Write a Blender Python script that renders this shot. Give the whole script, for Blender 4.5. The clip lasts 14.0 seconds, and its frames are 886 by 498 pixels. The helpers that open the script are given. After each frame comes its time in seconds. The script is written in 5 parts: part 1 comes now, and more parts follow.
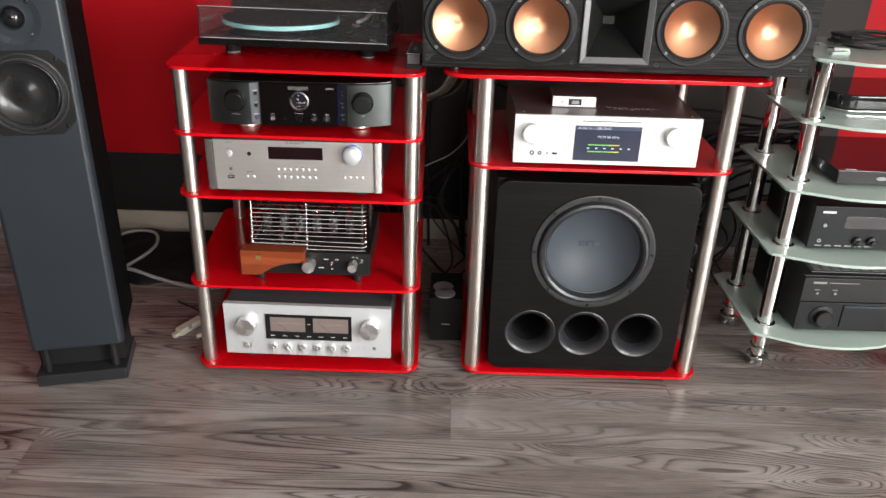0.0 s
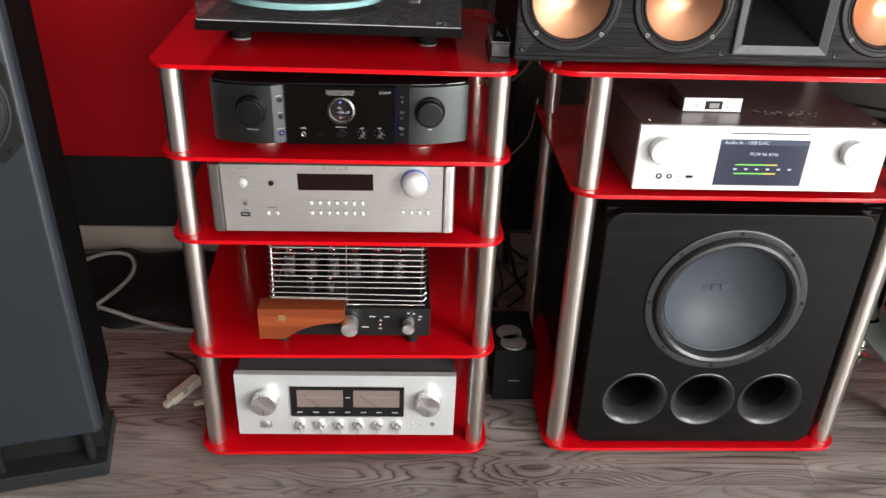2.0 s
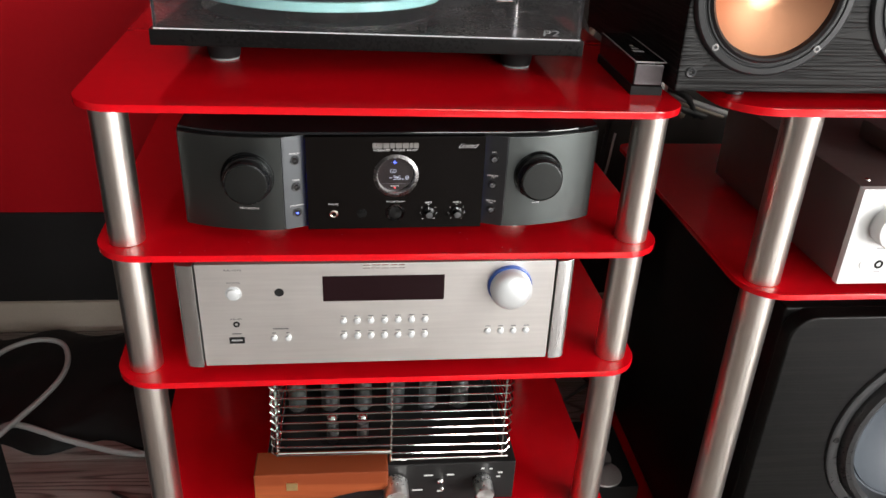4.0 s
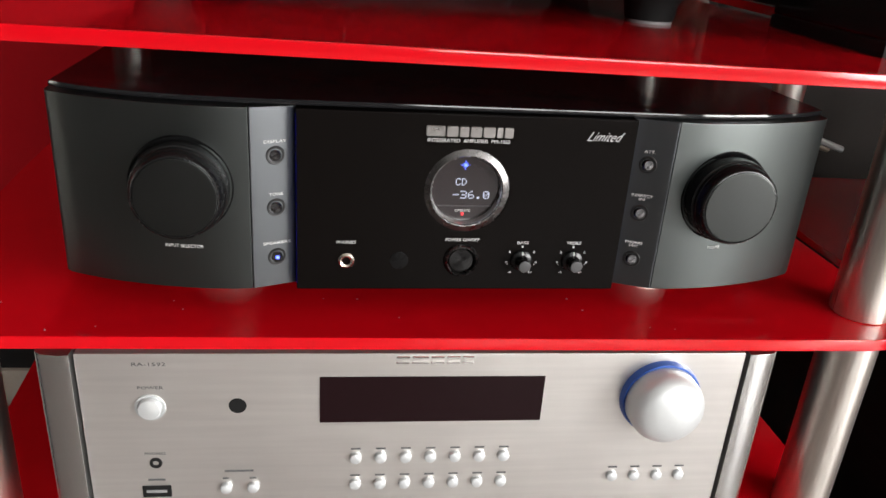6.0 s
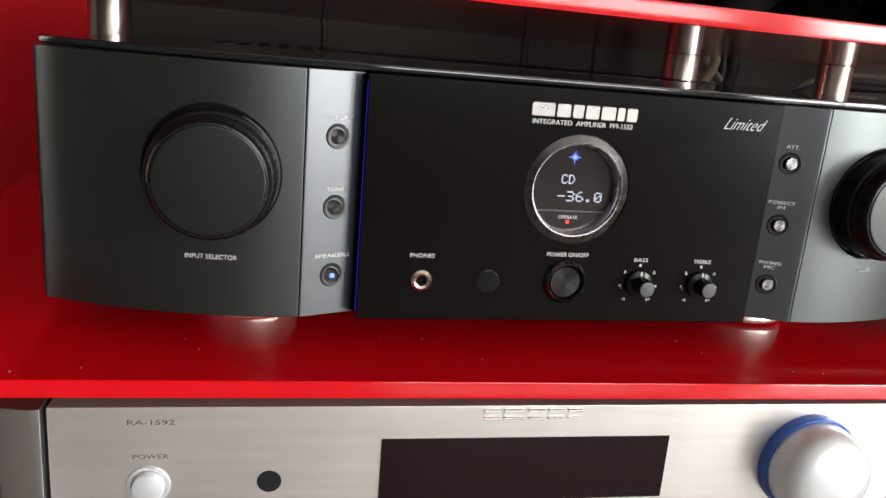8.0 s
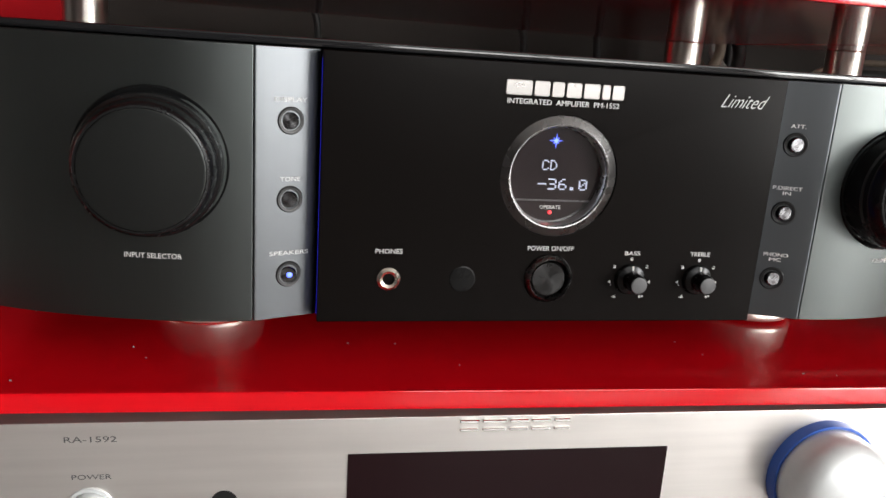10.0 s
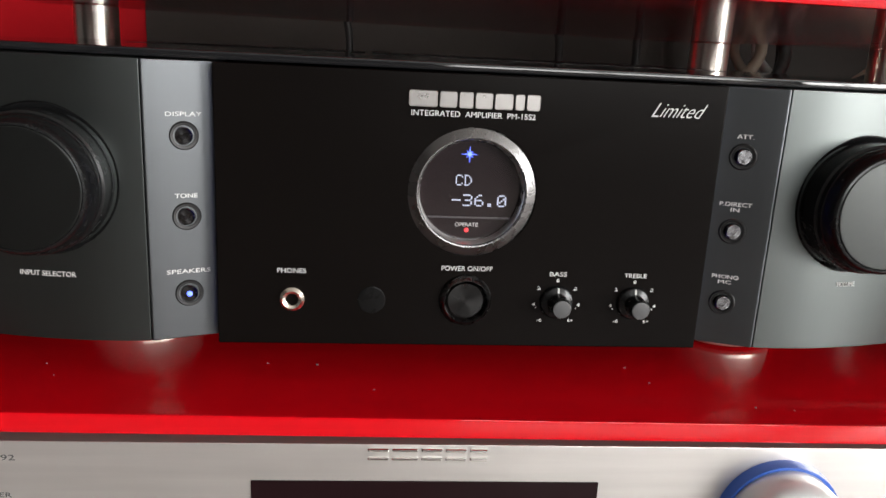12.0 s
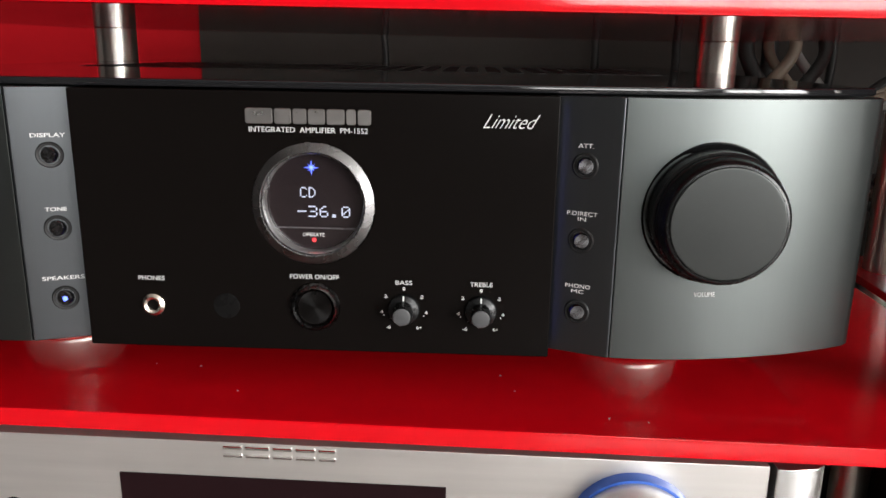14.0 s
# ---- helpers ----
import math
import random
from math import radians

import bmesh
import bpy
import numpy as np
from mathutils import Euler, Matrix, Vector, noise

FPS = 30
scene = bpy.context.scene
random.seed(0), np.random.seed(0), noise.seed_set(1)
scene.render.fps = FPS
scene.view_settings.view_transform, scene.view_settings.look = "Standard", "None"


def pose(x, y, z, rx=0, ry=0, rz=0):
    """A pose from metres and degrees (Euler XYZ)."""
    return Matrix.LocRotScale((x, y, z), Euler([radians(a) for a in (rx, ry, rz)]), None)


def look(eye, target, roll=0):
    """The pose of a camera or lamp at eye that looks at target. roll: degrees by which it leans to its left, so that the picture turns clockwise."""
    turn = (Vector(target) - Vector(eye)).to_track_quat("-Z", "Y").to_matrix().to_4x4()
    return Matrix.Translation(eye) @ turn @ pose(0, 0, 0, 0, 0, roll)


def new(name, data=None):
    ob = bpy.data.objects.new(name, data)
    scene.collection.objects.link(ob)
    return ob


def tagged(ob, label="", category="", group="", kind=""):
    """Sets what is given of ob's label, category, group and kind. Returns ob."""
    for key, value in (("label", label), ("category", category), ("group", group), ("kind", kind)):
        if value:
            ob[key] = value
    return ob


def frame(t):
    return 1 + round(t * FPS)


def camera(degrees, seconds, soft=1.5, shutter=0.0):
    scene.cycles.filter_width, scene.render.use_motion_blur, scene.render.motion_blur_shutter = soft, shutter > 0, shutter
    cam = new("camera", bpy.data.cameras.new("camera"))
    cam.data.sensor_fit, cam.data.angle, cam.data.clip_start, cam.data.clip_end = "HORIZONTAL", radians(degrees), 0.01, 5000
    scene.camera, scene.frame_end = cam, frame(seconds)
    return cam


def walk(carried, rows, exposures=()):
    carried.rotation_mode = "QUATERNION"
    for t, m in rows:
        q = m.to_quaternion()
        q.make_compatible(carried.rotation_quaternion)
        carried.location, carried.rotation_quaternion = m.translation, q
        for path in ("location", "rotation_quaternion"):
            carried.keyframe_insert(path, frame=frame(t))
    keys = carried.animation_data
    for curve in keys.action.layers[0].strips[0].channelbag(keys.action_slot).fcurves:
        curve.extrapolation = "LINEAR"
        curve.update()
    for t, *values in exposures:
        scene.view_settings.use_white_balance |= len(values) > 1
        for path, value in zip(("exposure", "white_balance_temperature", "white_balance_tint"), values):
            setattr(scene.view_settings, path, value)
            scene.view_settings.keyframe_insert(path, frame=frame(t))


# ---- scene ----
cam = camera(60.0, 14.0)
PATH = [
    (0, (0.0940, 0.1350, 1.2610), (0.0830, 1.9410, 0.4000), 1.60),
    (0.5, (0.0800, 0.2720, 1.2460), (0.0650, 2.0710, 0.3710), 1.80),
    (1, (-0.0110, 0.4200, 1.2370), (0.0150, 2.2120, 0.3490), 2.00),
    (1.5, (-0.1050, 0.5520, 1.2270), (-0.0270, 2.3280, 0.3110), 2.10),
    (2, (-0.1510, 0.6740, 1.1990), (-0.0690, 2.4330, 0.2500), 1.90),
    (2.5, (-0.1800, 0.8370, 1.1830), (-0.1020, 2.5780, 0.2010), 2.10),
    (3, (-0.2020, 0.9490, 1.1480), (-0.0930, 2.6840, 0.1600), 2.30),
    (3.5, (-0.2520, 1.0810, 1.1210), (-0.0810, 2.8150, 0.1400), 2.60),
    (4, (-0.3060, 1.2010, 1.0780), (-0.1090, 2.9700, 0.1650), 2.40),
    (4.2, (-0.3190, 1.2420, 1.0620), (-0.1180, 3.0240, 0.1770), 2.40),
    (6.3, (-0.3474, 1.5881, 0.8986), (-0.0825, 3.4184, 0.1371), 4.83),
    (6.5, (-0.3568, 1.6054, 0.8915), (-0.0648, 3.4417, 0.1549), 5.23),
    (7, (-0.3671, 1.6217, 0.8674), (-0.0677, 3.4964, 0.2381), 5.02),
    (7.5, (-0.3836, 1.6343, 0.8463), (-0.0441, 3.5266, 0.2952), 5.21),
    (7.7, (-0.3915, 1.6365, 0.8373), (-0.0379, 3.5359, 0.3201), 5.01),
    (9.8, (-0.3786, 1.6621, 0.8213), (-0.0280, 3.5684, 0.3283), 3.91),
    (10, (-0.3695, 1.6648, 0.8214), (-0.0399, 3.5731, 0.3214), 3.71),
    (10.5, (-0.3533, 1.6713, 0.8295), (-0.0615, 3.5868, 0.3339), 3.31),
    (11, (-0.3381, 1.6768, 0.8306), (-0.1082, 3.5981, 0.3249), 3.01),
    (11.5, (-0.3230, 1.6794, 0.8247), (-0.1469, 3.6050, 0.3137), 2.81),
    (12, (-0.3042, 1.6748, 0.8269), (-0.1699, 3.6059, 0.3243), 2.71),
    (12.5, (-0.2833, 1.6711, 0.8320), (-0.2050, 3.6047, 0.3271), 2.21),
    (13, (-0.2645, 1.6665, 0.8391), (-0.2492, 3.6002, 0.3287), 1.61),
    (13.5, (-0.2388, 1.6577, 0.8433), (-0.2935, 3.5903, 0.3315), 1.11),
    (14, (-0.2034, 1.6666, 0.8346), (-0.3423, 3.5975, 0.3323), 0.71),
]
walk(cam, [(t, look(eye, target, roll)) for t, eye, target, roll in PATH],
     exposures=[(0, 0.0), (2, 0.02), (4, 0.06), (7, -0.04), (10, -0.10), (12, -0.08), (14, 0.04)])

# ---- world, windows' light ----
world = bpy.data.worlds.new("sky")
scene.world = world
world.use_nodes = True
wn = world.node_tree.nodes
sky = wn.new("ShaderNodeTexSky")
sky.sky_type, sky.sun_disc = "NISHITA", False
sky.sun_elevation, sky.sun_rotation = radians(38), radians(120)
world.node_tree.links.new(sky.outputs[0], wn["Background"].inputs[0])
wn["Background"].inputs[1].default_value = 0.10

ROOM_X0, ROOM_X1, ROOM_Y0, ROOM_Y1, ROOM_Z = -2.3, 3.0, -2.6, 2.88, 2.5
WIN_E = (-2.45, 0.15, 0.25, 2.2)      # window in the east wall: y from, y to, z from, z to
WIN_S = (0.3, 2.5, 0.85, 2.2)      # window in the south wall: x from, x to, z from, z to


def window_lamp(name, m, w, h, watts, colour):
    data = bpy.data.lights.new(name, "AREA")
    data.shape, data.size, data.size_y, data.energy, data.color = "RECTANGLE", w, h, watts, colour
    ob = new(name, data)
    ob.matrix_world = m
    return ob


window_lamp("daylight_east", look((ROOM_X1 + 0.05, (WIN_E[0] + WIN_E[1]) / 2, (WIN_E[2] + WIN_E[3]) / 2),
                                  (0, (WIN_E[0] + WIN_E[1]) / 2, (WIN_E[2] + WIN_E[3]) / 2)), WIN_E[1] - WIN_E[0], WIN_E[3] - WIN_E[2], 395, (1.0, 0.985, 0.97))
window_lamp("daylight_south", look(((WIN_S[0] + WIN_S[1]) / 2, ROOM_Y0 - 0.05, (WIN_S[2] + WIN_S[3]) / 2),
                                   ((WIN_S[0] + WIN_S[1]) / 2, 0, (WIN_S[2] + WIN_S[3]) / 2)), WIN_S[1] - WIN_S[0], WIN_S[3] - WIN_S[2], 120, (1.0, 0.985, 0.97))

# ---- materials ----


def nodes_of(name):
    m = bpy.data.materials.new(name)
    m.use_nodes = True
    t = m.node_tree
    return m, t.nodes, t.links, t.nodes["Principled BSDF"]


def mat(name, col, rough=0.5, metal=0.0, var=0.12, scale=30.0, stretch=(1, 1, 1), bump=0.0, rvar=0.08, coat=0.0, spun=False, aniso=0.0, spec=0.5):
    """A surface with colour and gloss varied by coarse and fine noise."""
    m, n, l, b = nodes_of(name)
    tc, mp = n.new("ShaderNodeTexCoord"), n.new("ShaderNodeMapping")
    mp.inputs["Scale"].default_value = stretch
    l.new(tc.outputs["Object"], mp.inputs[0])
    fine, coarse = n.new("ShaderNodeTexNoise"), n.new("ShaderNodeTexNoise")
    fine.inputs["Scale"].default_value, fine.inputs["Detail"].default_value = scale * 8, 4
    coarse.inputs["Scale"].default_value, coarse.inputs["Detail"].default_value = scale * 0.4, 3
    l.new(mp.outputs[0], fine.inputs[0]), l.new((mp if stretch[2] < 0.1 else tc).outputs[0 if stretch[2] < 0.1 else "Object"], coarse.inputs[0])
    add = n.new("ShaderNodeMath")
    add.operation = "ADD"
    l.new(fine.outputs[0], add.inputs[0]), l.new(coarse.outputs[0], add.inputs[1])
    cr = n.new("ShaderNodeMapRange")
    cr.inputs[1].default_value, cr.inputs[2].default_value = 0.6, 1.4
    cr.inputs[3].default_value, cr.inputs[4].default_value = 1 - var, 1 + var
    l.new(add.outputs[0], cr.inputs[0])
    mul = n.new("ShaderNodeVectorMath")
    mul.operation = "SCALE"
    mul.inputs[0].default_value = col
    l.new(cr.outputs[0], mul.inputs["Scale"])
    l.new(mul.outputs[0], b.inputs["Base Color"])
    rr = n.new("ShaderNodeMapRange")
    rr.inputs[1].default_value, rr.inputs[2].default_value = 0.6, 1.4
    rr.inputs[3].default_value, rr.inputs[4].default_value = max(0.02, rough - rvar), min(1, rough + rvar)
    l.new(add.outputs[0], rr.inputs[0]), l.new(rr.outputs[0], b.inputs["Roughness"])
    b.inputs["Metallic"].default_value, b.inputs["Coat Weight"].default_value = metal, coat
    b.inputs["Specular IOR Level"].default_value = spec
    b.inputs["Coat Roughness"].default_value = 0.06
    if bump:
        bp = n.new("ShaderNodeBump")
        bp.inputs["Strength"].default_value, bp.inputs["Distance"].default_value = bump, 0.001
        l.new(fine.outputs[0], bp.inputs["Height"]), l.new(bp.outputs[0], b.inputs["Normal"])
    if spun or aniso:
        b.inputs["Anisotropic"].default_value = aniso or 0.75
        if spun:
            tg = n.new("ShaderNodeTangent")
            tg.direction_type, tg.axis = "RADIAL", "Y"
            l.new(tg.outputs[0], b.inputs["Tangent"])
    return m


def glow(name, col, strength):
    m, n, l, b = nodes_of(name)
    b.inputs["Base Color"].default_value = (*[c * 0.2 for c in col], 1)
    b.inputs["Emission Color"].default_value, b.inputs["Emission Strength"].default_value = (*col, 1), strength
    return m


def glass(name, col, rough=0.0, ior=1.45, clear=1.0):
    m, n, l, b = nodes_of(name)
    b.inputs["Base Color"].default_value = (*col, 1)
    b.inputs["Roughness"].default_value, b.inputs["IOR"].default_value, b.inputs["Transmission Weight"].default_value = rough, ior, clear
    return m


def oak_floor(name):
    """Grey-brown laminate: long drifting growth rings, fine fibre, knots and a grey wash, shifted for each plank."""
    m, n, l, b = nodes_of(name)
    tc, oi = n.new("ShaderNodeTexCoord"), n.new("ShaderNodeObjectInfo")
    sh = n.new("ShaderNodeVectorMath")
    sh.operation = "MULTIPLY_ADD"
    cb = n.new("ShaderNodeCombineXYZ")
    for i in range(3):
        l.new(oi.outputs["Random"], cb.inputs[i])
    sh.inputs[1].default_value = (37, 19, 53)
    l.new(cb.outputs[0], sh.inputs[0]), l.new(tc.outputs["Object"], sh.inputs[2])

    def noise_at(scale, stretch, detail, rough=0.5, distort=0.0):
        mp, no = n.new("ShaderNodeMapping"), n.new("ShaderNodeTexNoise")
        mp.inputs["Scale"].default_value = stretch
        no.inputs["Scale"].default_value, no.inputs["Detail"].default_value = scale, detail
        no.inputs["Roughness"].default_value, no.inputs["Distortion"].default_value = rough, distort
        l.new(sh.outputs[0], mp.inputs[0]), l.new(mp.outputs[0], no.inputs[0])
        return no

    field = noise_at(1.0, (0.62, 7.0, 1), 2.2, 0.42, 0.30)
    # knots, round which the growth rings bend
    km, kv = n.new("ShaderNodeMapping"), n.new("ShaderNodeTexVoronoi")
    km.inputs["Scale"].default_value, kv.inputs["Scale"].default_value = (1.9, 6.5, 0.001), 1.0
    kw = noise_at(1.0, (5, 22, 1), 2, 0.5)
    ka = n.new("ShaderNodeVectorMath")
    ka.operation, ka.inputs[1].default_value = "MULTIPLY_ADD", (0.05, 0.02, 0)
    l.new(kw.outputs[1], ka.inputs[0]), l.new(sh.outputs[0], ka.inputs[2])
    l.new(ka.outputs[0], km.inputs[0]), l.new(km.outputs[0], kv.inputs[0])
    swell, core = n.new("ShaderNodeMapRange"), n.new("ShaderNodeMapRange")
    swell.interpolation_type = core.interpolation_type = "SMOOTHSTEP"
    swell.inputs[1].default_value, swell.inputs[2].default_value, swell.inputs[3].default_value, swell.inputs[4].default_value = 0.0, 0.42, 0.20, 0.0
    core.inputs[1].default_value, core.inputs[2].default_value, core.inputs[3].default_value, core.inputs[4].default_value = 0.03, 0.12, 0.75, 0.0
    l.new(kv.outputs["Distance"], swell.inputs[0]), l.new(kv.outputs["Distance"], core.inputs[0])
    bent = n.new("ShaderNodeMath")
    bent.operation = "ADD"
    l.new(field.outputs[0], bent.inputs[0]), l.new(swell.outputs[0], bent.inputs[1])
    mul = n.new("ShaderNodeMath")
    mul.operation, mul.inputs[1].default_value = "MULTIPLY", 38.0
    l.new(bent.outputs[0], mul.inputs[0])
    fr = n.new("ShaderNodeMath")
    fr.operation = "FRACT"
    l.new(mul.outputs[0], fr.inputs[0])
    rings = n.new("ShaderNodeValToRGB")
    re_ = rings.color_ramp.elements
    re_[0].position, re_[0].color, re_[1].position, re_[1].color = 0.0, (0.62, 0.62, 0.62, 1), 1.0, (0.60, 0.60, 0.60, 1)
    for pos, v in ((0.35, 0.72), (0.70, 0.50), (0.86, 0.10), (0.93, 0.16)):
        re_.new(pos).color = (v, v, v, 1)
    l.new(fr.outputs[0], rings.inputs[0])
    fibre, wash, patch = noise_at(1.0, (7, 210, 1), 3, 0.6), noise_at(1.0, (1.6, 11, 1), 4, 0.6), noise_at(1.0, (3.0, 9, 1), 3, 0.55, 0.6)
    ramp = n.new("ShaderNodeValToRGB")
    e = ramp.color_ramp.elements
    e[0].position, e[0].color = 0.22, (0.040, 0.031, 0.028, 1)
    e[1].position, e[1].color = 0.78, (0.34, 0.305, 0.285, 1)
    e.new(0.5).color = (0.172, 0.142, 0.127, 1)
    s1, s2, s3 = (n.new("ShaderNodeMath") for _ in range(3))
    s1.operation = s2.operation = s3.operation = "MULTIPLY_ADD"
    s1.inputs[2].default_value = -0.10
    where = noise_at(1.0, (1.1, 4.5, 1), 2, 0.5)
    amount = n.new("ShaderNodeMapRange")
    amount.inputs[1].default_value, amount.inputs[2].default_value, amount.inputs[3].default_value, amount.inputs[4].default_value = 0.36, 0.58, 0.12, 0.66
    l.new(where.outputs[0], amount.inputs[0]), l.new(amount.outputs[0], s1.inputs[1])
    cen = n.new("ShaderNodeMath")
    cen.operation, cen.inputs[1].default_value = "SUBTRACT", 0.5
    l.new(rings.outputs[0], cen.inputs[0]), l.new(cen.outputs[0], s1.inputs[0])
    s2.inputs[1].default_value = 0.40
    l.new(fibre.outputs[0], s2.inputs[0]), l.new(s1.outputs[0], s2.inputs[2])
    s3.inputs[1].default_value = 0.86
    l.new(wash.outputs[0], s3.inputs[0]), l.new(s2.outputs[0], s3.inputs[2])
    l.new(s3.outputs[0], ramp.inputs[0])
    dark = n.new("ShaderNodeMapRange")
    dark.inputs[1].default_value, dark.inputs[2].default_value, dark.inputs[3].default_value = 0.60, 0.72, 0.0
    dark.inputs[4].default_value = 0.6
    l.new(patch.outputs[0], dark.inputs[0])
    darker = n.new("ShaderNodeMath")
    darker.operation = "MAXIMUM"
    l.new(dark.outputs[0], darker.inputs[0]), l.new(core.outputs[0], darker.inputs[1])
    mix = n.new("ShaderNodeMix")
    mix.data_type = "RGBA"
    mix.inputs[7].default_value = (0.060, 0.041, 0.032, 1)
    l.new(darker.outputs[0], mix.inputs[0]), l.new(ramp.outputs[0], mix.inputs[6])
    l.new(mix.outputs[2], b.inputs["Base Color"])
    rg = n.new("ShaderNodeMapRange")
    rg.inputs[3].default_value, rg.inputs[4].default_value = 0.34, 0.22
    l.new(fibre.outputs[0], rg.inputs[0]), l.new(rg.outputs[0], b.inputs["Roughness"])
    bp = n.new("ShaderNodeBump")
    bp.inputs["Strength"].default_value, bp.inputs["Distance"].default_value = 0.12, 0.0006
    l.new(s2.outputs[0], bp.inputs["Height"]), l.new(bp.outputs[0], b.inputs["Normal"])
    return m


def wood(name, c0, c1, stretch, rough, bump=0.2, lines=40.0, spec=0.16):
    """Veneer with grain along the axis of the smallest stretch."""
    m, n, l, b = nodes_of(name)
    tc, mp, no = n.new("ShaderNodeTexCoord"), n.new("ShaderNodeMapping"), n.new("ShaderNodeTexNoise")
    mp.inputs["Scale"].default_value = stretch
    no.inputs["Scale"].default_value, no.inputs["Detail"].default_value, no.inputs["Distortion"].default_value = 1.0, 4, 0.6
    l.new(tc.outputs["Object"], mp.inputs[0]), l.new(mp.outputs[0], no.inputs[0])
    mu, si, ra = n.new("ShaderNodeMath"), n.new("ShaderNodeMath"), n.new("ShaderNodeValToRGB")
    mu.operation, mu.inputs[1].default_value, si.operation = "MULTIPLY", lines, "SINE"
    l.new(no.outputs[0], mu.inputs[0]), l.new(mu.outputs[0], si.inputs[0]), l.new(si.outputs[0], ra.inputs[0])
    ra.color_ramp.elements[0].color, ra.color_ramp.elements[1].color = (*c0, 1), (*c1, 1)
    l.new(ra.outputs[0], b.inputs["Base Color"])
    b.inputs["Roughness"].default_value, b.inputs["Specular IOR Level"].default_value = rough, spec
    bp = n.new("ShaderNodeBump")
    bp.inputs["Strength"].default_value, bp.inputs["Distance"].default_value = bump, 0.0008
    l.new(si.outputs[0], bp.inputs["Height"]), l.new(bp.outputs[0], b.inputs["Normal"])
    return m


M_FLOOR = oak_floor("grey oak laminate")
M_SUB = mat("screed", (0.05, 0.045, 0.04), 0.9)
M_RED_WALL = mat("red wall paint", (0.42, 0.005, 0.010), 0.5, var=0.06, scale=12, bump=0.15, spec=0.14)
M_BLACK_WALL = mat("charcoal wall paint", (0.036, 0.030, 0.027), 0.55, var=0.1, scale=12, bump=0.15, spec=0.15)
M_WHITE = mat("white wall paint", (0.60, 0.59, 0.57), 0.7, var=0.03, scale=8, bump=0.1)
# Unseen walls, set near black so that the black fronts reflect little.
M_DIM_WALL = mat("darkened unseen wall", (0.050, 0.045, 0.043), 0.7, var=0.05, scale=8, bump=0.1)
M_BLACK_BAND = mat("black wall paint", (0.012, 0.011, 0.011), 0.6, var=0.1, scale=12, bump=0.15, spec=0.3)
M_CREAM = mat("cream baseboard", (0.46, 0.40, 0.33), 0.5, var=0.06)
M_FRAME = mat("white window frame", (0.75, 0.75, 0.74), 0.35, var=0.02)
M_RED_GLASS = mat("red lacquered glass", (0.55, 0.002, 0.007), 0.115, var=0.05, scale=6, rvar=0.02, coat=0.1)
M_STEEL = mat("brushed steel tube", (0.72, 0.68, 0.63), 0.30, 1.0, var=0.07, scale=60, stretch=(1, 1, 0.01), rvar=0.04)
M_CHROME = mat("chrome", (0.80, 0.79, 0.77), 0.06, 1.0, var=0.03, rvar=0.02)
M_SPUN = mat("spun aluminium", (0.80, 0.80, 0.79), 0.28, 0.92, var=0.03, rvar=0.03, spun=True)
M_ALU = mat("brushed silver aluminium", (0.69, 0.672, 0.645), 0.36, 0.8, var=0.09, scale=30, stretch=(0.05, 1, 1), rvar=0.05)
M_PALE = mat("blasted pale aluminium", (0.66, 0.685, 0.69), 0.42, 0.45, var=0.03, scale=60, rvar=0.04)
M_WHITE_ALU = mat("satin white aluminium", (0.64, 0.655, 0.65), 0.38, 0.25, var=0.02, scale=60, rvar=0.04)
M_DARK_BRUSH = mat("black brushed aluminium", (0.0040, 0.0032, 0.0029), 0.24, 0.0, var=0.06, spec=0.055, scale=50, stretch=(0.04, 1, 1), rvar=0.012)
M_GREY_BRUSH = mat("graphite brushed aluminium", (0.085, 0.094, 0.092), 0.37, 1.0, var=0.025, scale=90, stretch=(1, 1, 0.04), rvar=0.012)
M_STRIP = mat("graphite slanted strip", (0.085, 0.091, 0.096), 0.36, 1.0, var=0.025, scale=90, stretch=(1, 1, 0.04), rvar=0.012)
M_RING = mat("dark spun metal", (0.15, 0.147, 0.147), 0.27, 1.0, var=0.05, spun=True, aniso=0.5)
M_CAP = mat("button spun metal", (0.10, 0.10, 0.104), 0.25, 1.0, spun=True, aniso=0.8)
M_TIP = mat("grey satin plastic", (0.055, 0.056, 0.058), 0.45)
M_BLACK = mat("satin black plastic", (0.012, 0.012, 0.012), 0.36, var=0.15, spec=0.3)
M_MATT = mat("matt black", (0.009, 0.009, 0.009), 0.7, var=0.2, spec=0.2)
M_GLOSS = mat("gloss black", (0.010, 0.010, 0.011), 0.07, var=0.1, rvar=0.03)
M_PLINTH = mat("black laminate plinth", (0.005, 0.005, 0.005), 0.28, var=0.1, spec=0.12)
M_SCREW = mat("black nickel screw", (0.10, 0.10, 0.105), 0.22, 1.0, var=0.05)
M_FOOT = mat("pale champagne metal", (0.80, 0.72, 0.66), 0.28, 0.8, var=0.04)
M_SIDE = mat("dull black shaded side", (0.004, 0.004, 0.004), 0.6, var=0.1, spec=0.05)
M_SURROUND = mat("grey rubber surround", (0.022, 0.023, 0.024), 0.32, var=0.08)
M_FLANGE = mat("satin grey flange", (0.105, 0.108, 0.110), 0.28, 0.2, var=0.02, rvar=0.01)
M_PORT = mat("dark satin port", (0.022, 0.023, 0.025), 0.30, var=0.03, rvar=0.01)
M_MARK = mat("dull silver", (0.30, 0.29, 0.28), 0.34, 0.85, var=0.04)
# The red reflection is put into the base colour; gloss is kept low.
M_WINDOW = mat("smoked window with red reflection", (0.012, 0.005, 0.006), 0.16, var=0.05, rvar=0.02, spec=0.12)
